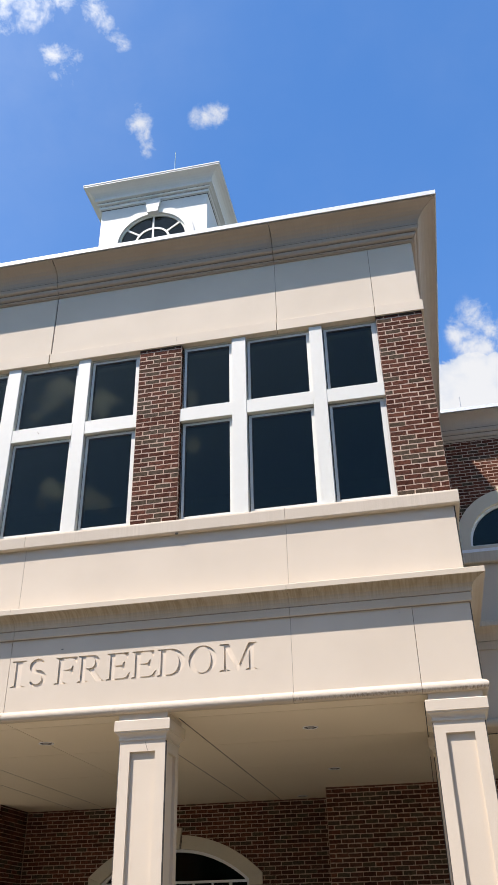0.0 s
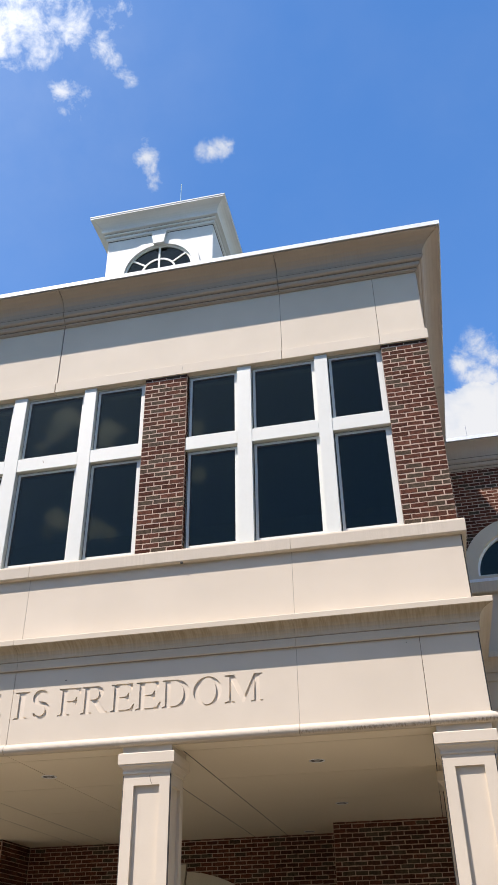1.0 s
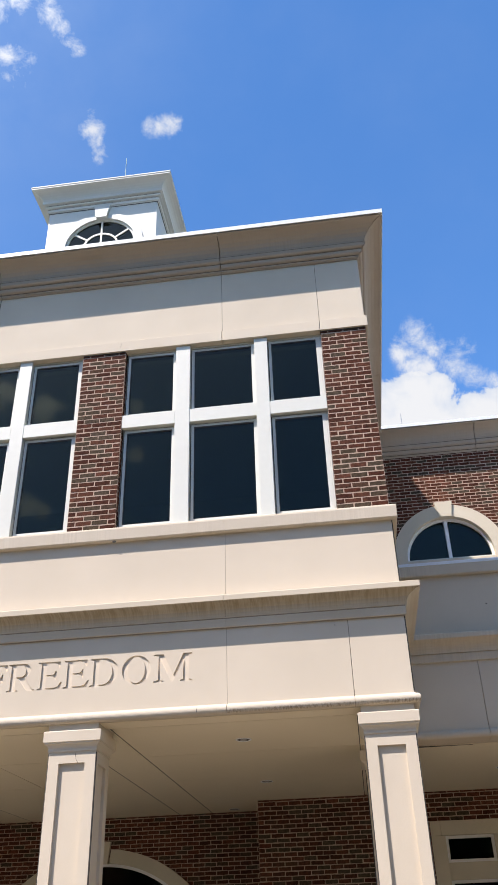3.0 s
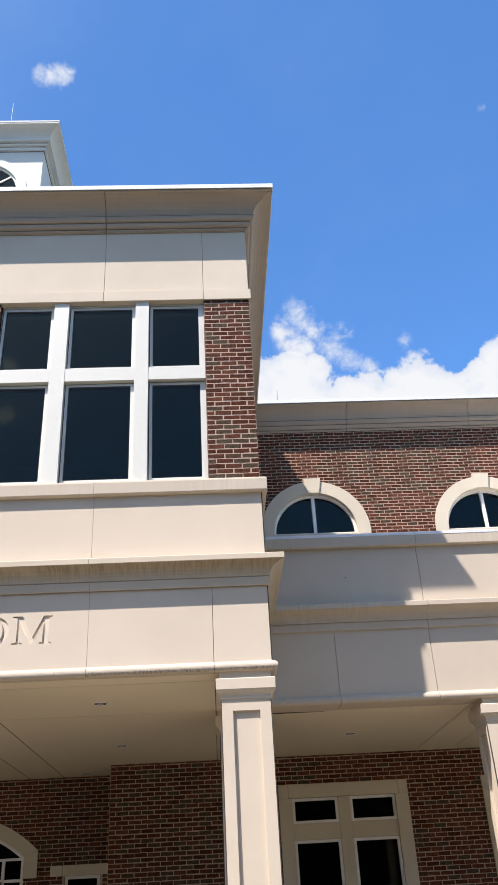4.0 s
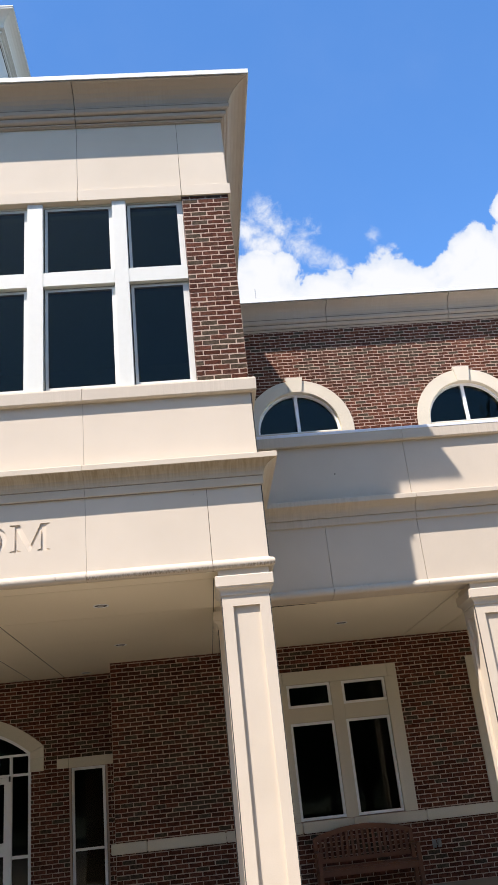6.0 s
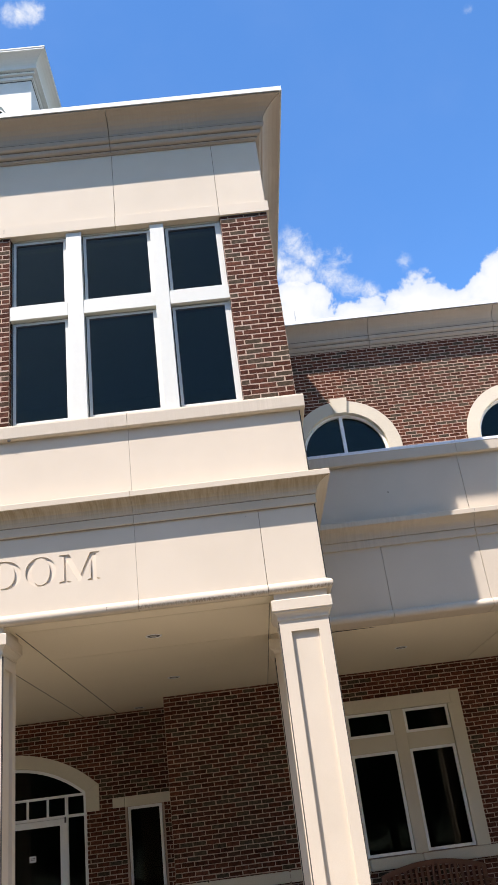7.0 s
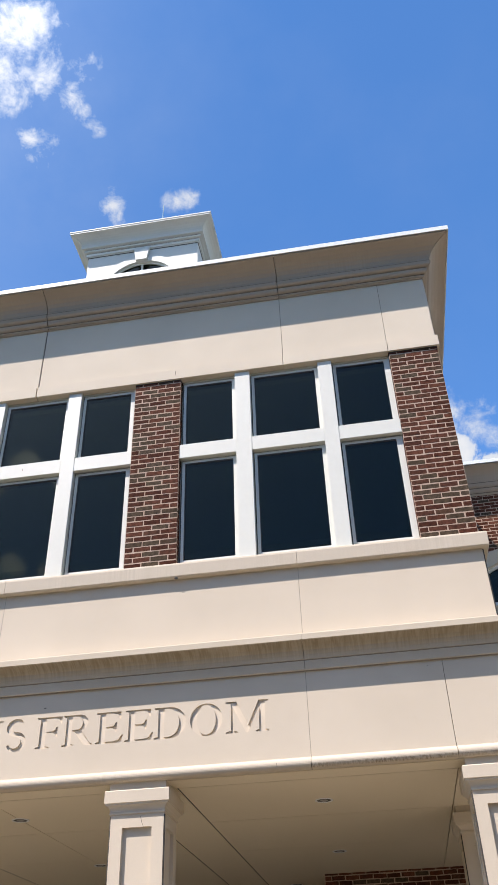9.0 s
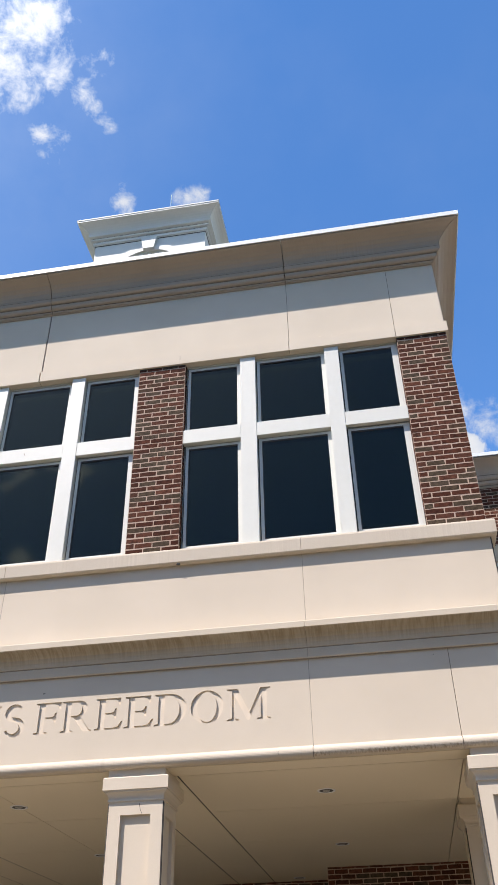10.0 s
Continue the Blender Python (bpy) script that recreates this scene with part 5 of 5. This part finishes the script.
for s, nm in ((1, "window_10"), (-1, "window_11")):
    w = tagged(new(nm), "narrow two-pane sidelight window under a stone lintel", "window", "entry sidelights", "structure")
    a, b = sorted((MID + s * (5.22 - 3.184), MID + s * (5.22 - 2.61)))
    y = ENTRY_Y
    e = (a - 0.245, a - 0.045) if s > 0 else (b + 0.045, b + 0.245)
    part("lintel_stone", block(*e, y - 0.03, y + 0.14, 2.185, 2.345, 0.006), STONE_TRIM, w)
    e = (a - 0.041, -2.35) if s > 0 else (-8.09, b + 0.041)
    part("lintel_stone", block(*e, y - 0.03, y + 0.14, 2.185, 2.345, 0.006), STONE_TRIM, w)
    for p, q in ((a, a + 0.045), (b - 0.045, b)):
        part("jamb", block(p, q, y + 0.02, y + 0.10, 0.10, 2.183, 0.004), ALUMINIUM, w)
    for z0, z1 in ((0.10, 0.15), (0.275, 0.315), (0.865, 0.905), (2.135, 2.183)):
        part("rail", block(a + 0.045, b - 0.045, y + 0.022, y + 0.098, z0, z1, 0.004), ALUMINIUM, w)
    for z0, z1 in ((0.15, 0.275), (0.315, 0.865), (0.905, 2.135)):
        part("pane", block(a + 0.042, b - 0.042, y + 0.056, y + 0.064, z0 - 0.003, z1 + 0.003, 0), PORCH_GLASS, w).visible_shadow = False

# notice on the door glass
n_ = thing("door_notice", "small white paper notice taped to the door glass", "notice", (MID + 0.42, ENTRY_Y + 0.060, 1.52))
part("sheet", block(-0.055, 0.055, 0.0, 0.002, 0.0, 0.095, 0), PAPER, n_)
for z in (0.035, 0.055):
    part("bar", block(-0.035, 0.035, -0.0015, -0.0005, z, z + 0.010, 0), INK, n_)

# ---- cupola ----
CUP_X, CUP_Y, CUP_W = -5.165, 3.72, 2.47
cx0, cx1, cy0, cy1 = CUP_X - CUP_W / 2, CUP_X + CUP_W / 2, CUP_Y, CUP_Y + CUP_W
CZ, CR, CT, CTOP = 14.735, 0.785, 15.88, 16.42
cup = thing("cupola", "white painted square cupola with fanlight and flared cornice", "cupola", (CUP_X, CUP_Y + CUP_W / 2, CORNICE_TOP - 0.04))


def cup_part(name, bm, mat, label="", parent=None, smooth=False):
    bm.transform(Matrix.Translation(-cup.location))
    return part(name, bm, mat, parent or cup, label, smooth)


bm = bmesh.new()
box(bm, cx0, cx1, cy0 + 0.10, cy1, CORNICE_TOP - 0.03, CT)
cup_part("body", bm, WHITE_WOOD)
# front face with a round-headed opening
face = arc(CUP_X, CZ, CR, 0, 180, 32)
hole_top = [(cx1, CZ)] + [(CUP_X + (cx1 - CUP_X) * max(-1, min(1, 1.45 * math.cos(radians(180 * i / 32)))), CZ + (CT - CZ) * min(1, 1.45 * math.sin(radians(180 * i / 32)))) for i in range(1, 32)] + [(cx0, CZ)]
cup_part("front_board", band(hole_top, face, cy0, cy0 + 0.10), WHITE_WOOD)
cup_part("front_board", block(cx0, CUP_X - CR, cy0, cy0 + 0.10, CORNICE_TOP - 0.03, CZ, 0), WHITE_WOOD)
cup_part("front_board", block(CUP_X + CR, cx1, cy0, cy0 + 0.10, CORNICE_TOP - 0.03, CZ, 0), WHITE_WOOD)
cup_part("front_board", block(CUP_X - CR, CUP_X + CR, cy0, cy0 + 0.10, CORNICE_TOP - 0.03, CZ - 1.3, 0), WHITE_WOOD)
cup_part("architrave", band(arc(CUP_X, CZ, CR + 0.17, 0, 180, 32), arc(CUP_X, CZ, CR, 0, 180, 32), cy0 - 0.022, cy0 + 0.002), WHITE_WOOD)
cup_part("keystone", slab([(CUP_X - 0.12, CZ + CR - 0.01), (CUP_X + 0.12, CZ + CR - 0.01), (CUP_X + 0.175, CZ + CR + 0.33), (CUP_X - 0.175, CZ + CR + 0.33)], cy0 - 0.09, cy0 + 0.05), WHITE_WOOD)
fan = cup_part("fanlight", band(arc(CUP_X, CZ, CR, 0, 180, 32), arc(CUP_X, CZ, CR - 0.045, 0, 180, 32), cy0 + 0.03, cy0 + 0.08), WHITE, "white fanlight frame")
cup_part("fan_ring", band(arc(CUP_X, CZ, 0.40, 0, 180, 24), arc(CUP_X, CZ, 0.355, 0, 180, 24), cy0 + 0.035, cy0 + 0.075), WHITE, "", fan)
for a in (36, 90, 144):
    d, q = Vector((math.cos(radians(a)), math.sin(radians(a)))), Vector((-math.sin(radians(a)), math.cos(radians(a)))) * 0.02
    r0 = 0.0 if a == 90 else 0.40
    pts = [Vector((CUP_X, CZ)) + d * r0 - q, Vector((CUP_X, CZ)) + d * (CR - 0.04) - q, Vector((CUP_X, CZ)) + d * (CR - 0.04) + q, Vector((CUP_X, CZ)) + d * r0 + q]
    cup_part("fan_spoke", slab([tuple(p) for p in pts], cy0 + 0.034, cy0 + 0.076), WHITE, "", fan)
cup_part("fan_rail", block(CUP_X - CR, CUP_X + CR, cy0 + 0.032, cy0 + 0.078, CZ - 0.05, CZ, 0.004), WHITE, "", fan)
cup_part("pane", slab(arc(CUP_X, CZ, CR - 0.04, 0, 180, 32), cy0 + 0.055, cy0 + 0.061), GLASS, "dark glass", fan)
cup_part("lower_pane", block(CUP_X - CR, CUP_X + CR, cy0 + 0.055, cy0 + 0.061, CZ - 1.3, CZ - 0.05, 0), GLASS, "dark glass")
cup_part("dark_loft", block(CUP_X - CR - 0.05, CUP_X + CR + 0.05, cy0 + 0.092, cy0 + 0.099, CZ - 1.3, CZ + CR + 0.05, 0), DARK_CAN, "dark inside of the loft")
CUPC = [(-0.05, CT - 0.005), (0.020, CT - 0.005), (0.020, CT + 0.010), (0.045, CT + 0.014), (0.045, CT + 0.085), (0.026, CT + 0.088), (0.026, CT + 0.104),
        (0.090, CT + 0.110), (0.090, CT + 0.128), (0.082, CT + 0.165), (0.062, CT + 0.170), (0.062, CT + 0.186), (0.140, CT + 0.192), (0.140, CT + 0.262), (0.120, CT + 0.266),
        (0.124, CT + 0.290), (0.140, CT + 0.330), (0.168, CT + 0.372), (0.207, CT + 0.412),
        (0.256, CT + 0.442), (0.312, CT + 0.461), (0.352, CT + 0.468), (0.352, CTOP - 0.03), (0.362, CTOP - 0.03), (0.362, CTOP), (-0.05, CTOP + 0.03)]
for side, a, b, base in (("front", cx0, cx1, cy0), ("back", cx0, cx1, cy1), ("right", cy0, cy1, cx1), ("left", cy0, cy1, cx0)):
    cup_part("cornice", run(CUPC, a, b, base, 1, 1, side), WHITE_WOOD)
    # grey strips paint the shade lines of the white cornice's grooves
    for x, z, h in ((0.130, 0.2565, 0.015), (0.072, 0.1695, 0.016), (0.036, 0.0875, 0.016), (0.014, -0.014, 0.0085)):
        quirk = [(x - 0.03, CT + z), (x, CT + z), (x, CT + z + h), (x - 0.03, CT + z + h)]
        cup_part("cornice_groove", run(quirk, a, b, base, 1, 1, side), GROOVE_SHADE_GREY, "grey strip as shade in the groove between the mouldings")
bm = bmesh.new()
base4 = [bm.verts.new(p) for p in ((cx0 - 0.3, cy0 - 0.3, CTOP), (cx1 + 0.3, cy0 - 0.3, CTOP), (cx1 + 0.3, cy1 + 0.3, CTOP), (cx0 - 0.3, cy1 + 0.3, CTOP))]
tip = bm.verts.new((CUP_X, (cy0 + cy1) / 2, CTOP + 0.5))
for i in range(4):
    bm.faces.new((base4[i], base4[(i + 1) % 4], tip))
bm.faces.new(base4[::-1])
cup_part("roof", bm, ROOF, "low grey hipped roof")


def rod(x, y, z0, z1, label, metal):
    r = thing("lightning_rod", label, "lightning rod", (x, y, z0), "lightning rods")
    bm = bmesh.new()
    bmesh.ops.create_cone(bm, cap_ends=True, segments=10, radius1=0.013, radius2=0.007, depth=z1 - z0, matrix=Matrix.Translation((0, 0, (z1 - z0) / 2)))
    part("spike", bm, metal, r)
    bm = bmesh.new()
    bmesh.ops.create_cone(bm, cap_ends=True, segments=12, radius1=0.05, radius2=0.03, depth=0.05, matrix=Matrix.Translation((0, 0, 0.025)))
    part("base", bm, STEEL, r)
    return r


rod(CUP_X + 0.05, (cy0 + cy1) / 2, CTOP + 0.47, 19.02, "thin pale lightning rod on the cupola roof", VERDIGRIS)
rod(0.89, 5.95, CORNICE_TOP - 0.08, 11.10, "thin dark lightning rod behind the wing cornice", GREY_METAL)
rod(7.25, 5.95, CORNICE_TOP - 0.08, 11.10, "thin dark lightning rod behind the wing cornice", GREY_METAL)

# ---- bench under the porch window ----


def bench(x0, x1, y_back):
    b = thing("bench", "reddish hardwood slatted bench with an arched back below the window", "bench", ((x0 + x1) / 2, y_back, FLOOR))
    hw, seat, depth = (x1 - x0) / 2, 0.43, 0.46
    rise = lambda x: 0.80 + 0.14 * (1 - (x / hw) ** 2)
    for s in (-1, 1):
        part("leg", block(s * (hw - 0.03) - 0.03, s * (hw - 0.03) + 0.03, -0.06, 0.0, 0.0, 0.82, 0.006), TEAK, b)
        part("leg", block(s * (hw - 0.03) - 0.03, s * (hw - 0.03) + 0.03, -depth, -depth + 0.06, 0.0, 0.63, 0.006), TEAK, b)
        part("arm", block(s * (hw - 0.03) - 0.035, s * (hw - 0.03) + 0.035, -depth - 0.03, -0.062, 0.632, 0.665, 0.01), TEAK, b)
        part("side_rail", block(s * (hw - 0.03) - 0.018, s * (hw - 0.03) + 0.018, -depth + 0.062, -0.062, seat - 0.09, seat - 0.025, 0.004), TEAK, b)
    part("front_rail", block(-hw + 0.062, hw - 0.062, -depth + 0.01, -depth + 0.04, seat - 0.10, seat - 0.023, 0.004), TEAK, b)
    for i in range(6):
        y = -depth - 0.01 + 0.075 * i
        part("seat_slat", block(-hw + 0.001, hw - 0.001, y, y + 0.06, seat - 0.02, seat, 0.005), TEAK, b)
    part("lower_rail", block(-hw + 0.062, hw - 0.062, -0.05, -0.015, seat + 0.05, seat + 0.11, 0.004), TEAK, b)
    xs = [-hw + 0.0 + 2 * hw * i / 24 for i in range(25)]
    part("top_rail", band([(x, rise(x) + 0.04) for x in xs], [(x, rise(x) - 0.03) for x in xs], -0.055, -0.008), TEAK, b)
    n = 17
    for i in range(n):
        x = -hw + 0.11 + (2 * hw - 0.22) * i / (n - 1)
        part("back_slat", block(x - 0.022, x + 0.022, -0.04, -0.022, seat + 0.11, rise(x) - 0.031, 0.003), TEAK, b)
    return b


bench(0.70, 2.26, 5.46)

# ---- wall fittings ----
for x, z in ((2.655, 0.40), (2.735, 0.40)):
    o = thing("outlet_cover", "grey weatherproof outlet cover on the porch wall", "outlet", (x, WALL_Y - 0.001, z), "outlets")
    part("plate", block(-0.034, 0.034, -0.012, 0.0, 0.0, 0.125, 0.005), OUTLET, o)
    part("lid", block(-0.027, 0.027, -0.03, -0.0125, 0.012, 0.112, 0.008), OUTLET, o)

# ---- trees over the lawn ----
BARK = material("bark", (0.07, 0.05, 0.035), (0.13, 0.10, 0.07), 0.95, 30, 3.0, 0.8)
LEAF = material("leaves", (0.030, 0.060, 0.015), (0.075, 0.12, 0.03), 0.7, 20, 2.0, 0.0, pick="island")


def limb(bm, a, b, ra, rb, n=7):
    way = (b - a).normalized()
    u = way.orthogonal().normalized()
    v = way.cross(u)
    rings = [[bm.verts.new(p + (u * math.cos(2 * math.pi * i / n) + v * math.sin(2 * math.pi * i / n)) * r) for i in range(n)] for p, r in ((a, ra), (b, rb))]
    for i in range(n):
        bm.faces.new((rings[0][i], rings[0][(i + 1) % n], rings[1][(i + 1) % n], rings[1][i]))
    bm.faces.new(rings[1])


def tree(x, y, h):
    rng = random.Random(5)
    t = thing("tree", "broad leafy green tree standing on the lawn", "tree", (x, y, FLOOR - 0.12), "lawn trees")
    bm = bmesh.new()
    fork = Vector((0.1, 0, h * 0.2))
    limb(bm, Vector((0, 0, -0.1)), fork, 0.24, 0.17)
    tips = []
    for i in range(16):
        a = i * 2.4
        out = h * rng.uniform(0.12, 0.30)
        end = Vector((math.cos(a) * out, math.sin(a) * out, h * rng.uniform(0.07, 0.90)))
        mid = fork.lerp(end, 0.5) + Vector((rng.uniform(-0.2, 0.2), rng.uniform(-0.2, 0.2), 0.25))
        limb(bm, fork, mid, 0.10, 0.06)
        limb(bm, mid, end, 0.06, 0.02)
        tips += [mid, end, end.lerp(mid, 0.5)]
    part("trunk", bm, BARK, t)
    verts, faces = [], []
    for i in range(15000):
        c = rng.choice(tips)
        p = c + Vector((rng.gauss(0, 1), rng.gauss(0, 1), rng.gauss(0, 0.8))) * h * 0.075
        e = Euler((rng.uniform(0, 6.3), rng.uniform(0, 6.3), rng.uniform(0, 6.3))).to_matrix()
        s_, k = rng.uniform(0.07, 0.16), len(verts)
        verts += [tuple(p + e @ Vector(q) * s_) for q in ((-1, 0, 0), (0, -0.6, 0.1), (1, 0, 0), (0, 0.6, 0.1))]
        faces.append((k, k + 1, k + 2, k + 3))
    me = bpy.data.meshes.new("crown")
    me.from_pydata(verts, [], faces)
    me.materials.append(LEAF)
    crown = new("crown", me)
    crown.parent = t
    return t


first_tree = tree(-34.0, -25.5, 13.0)
for i in range(1, 30):
    rng = random.Random(40 + i)
    k = rng.uniform(0.9, 1.12)
    tr = copy_thing(first_tree, pose(-34 + 5.0 * (i % 15) + (2.3 if i > 14 else 0) + rng.uniform(-0.8, 0.8), (-31 if i > 14 else -26) + rng.uniform(-1.5, 1.5), FLOOR - 0.12, 0, 0, rng.uniform(0, 360)))
    tr.scale = (k, k, k)
tall = copy_thing(first_tree, pose(20.6, -18.0, FLOOR - 0.12, 0, 0, 140))
tall.scale = (1.5, 1.5, 1.85)
tagged(tall, "tall leafy green tree standing on the lawn beside the drive")
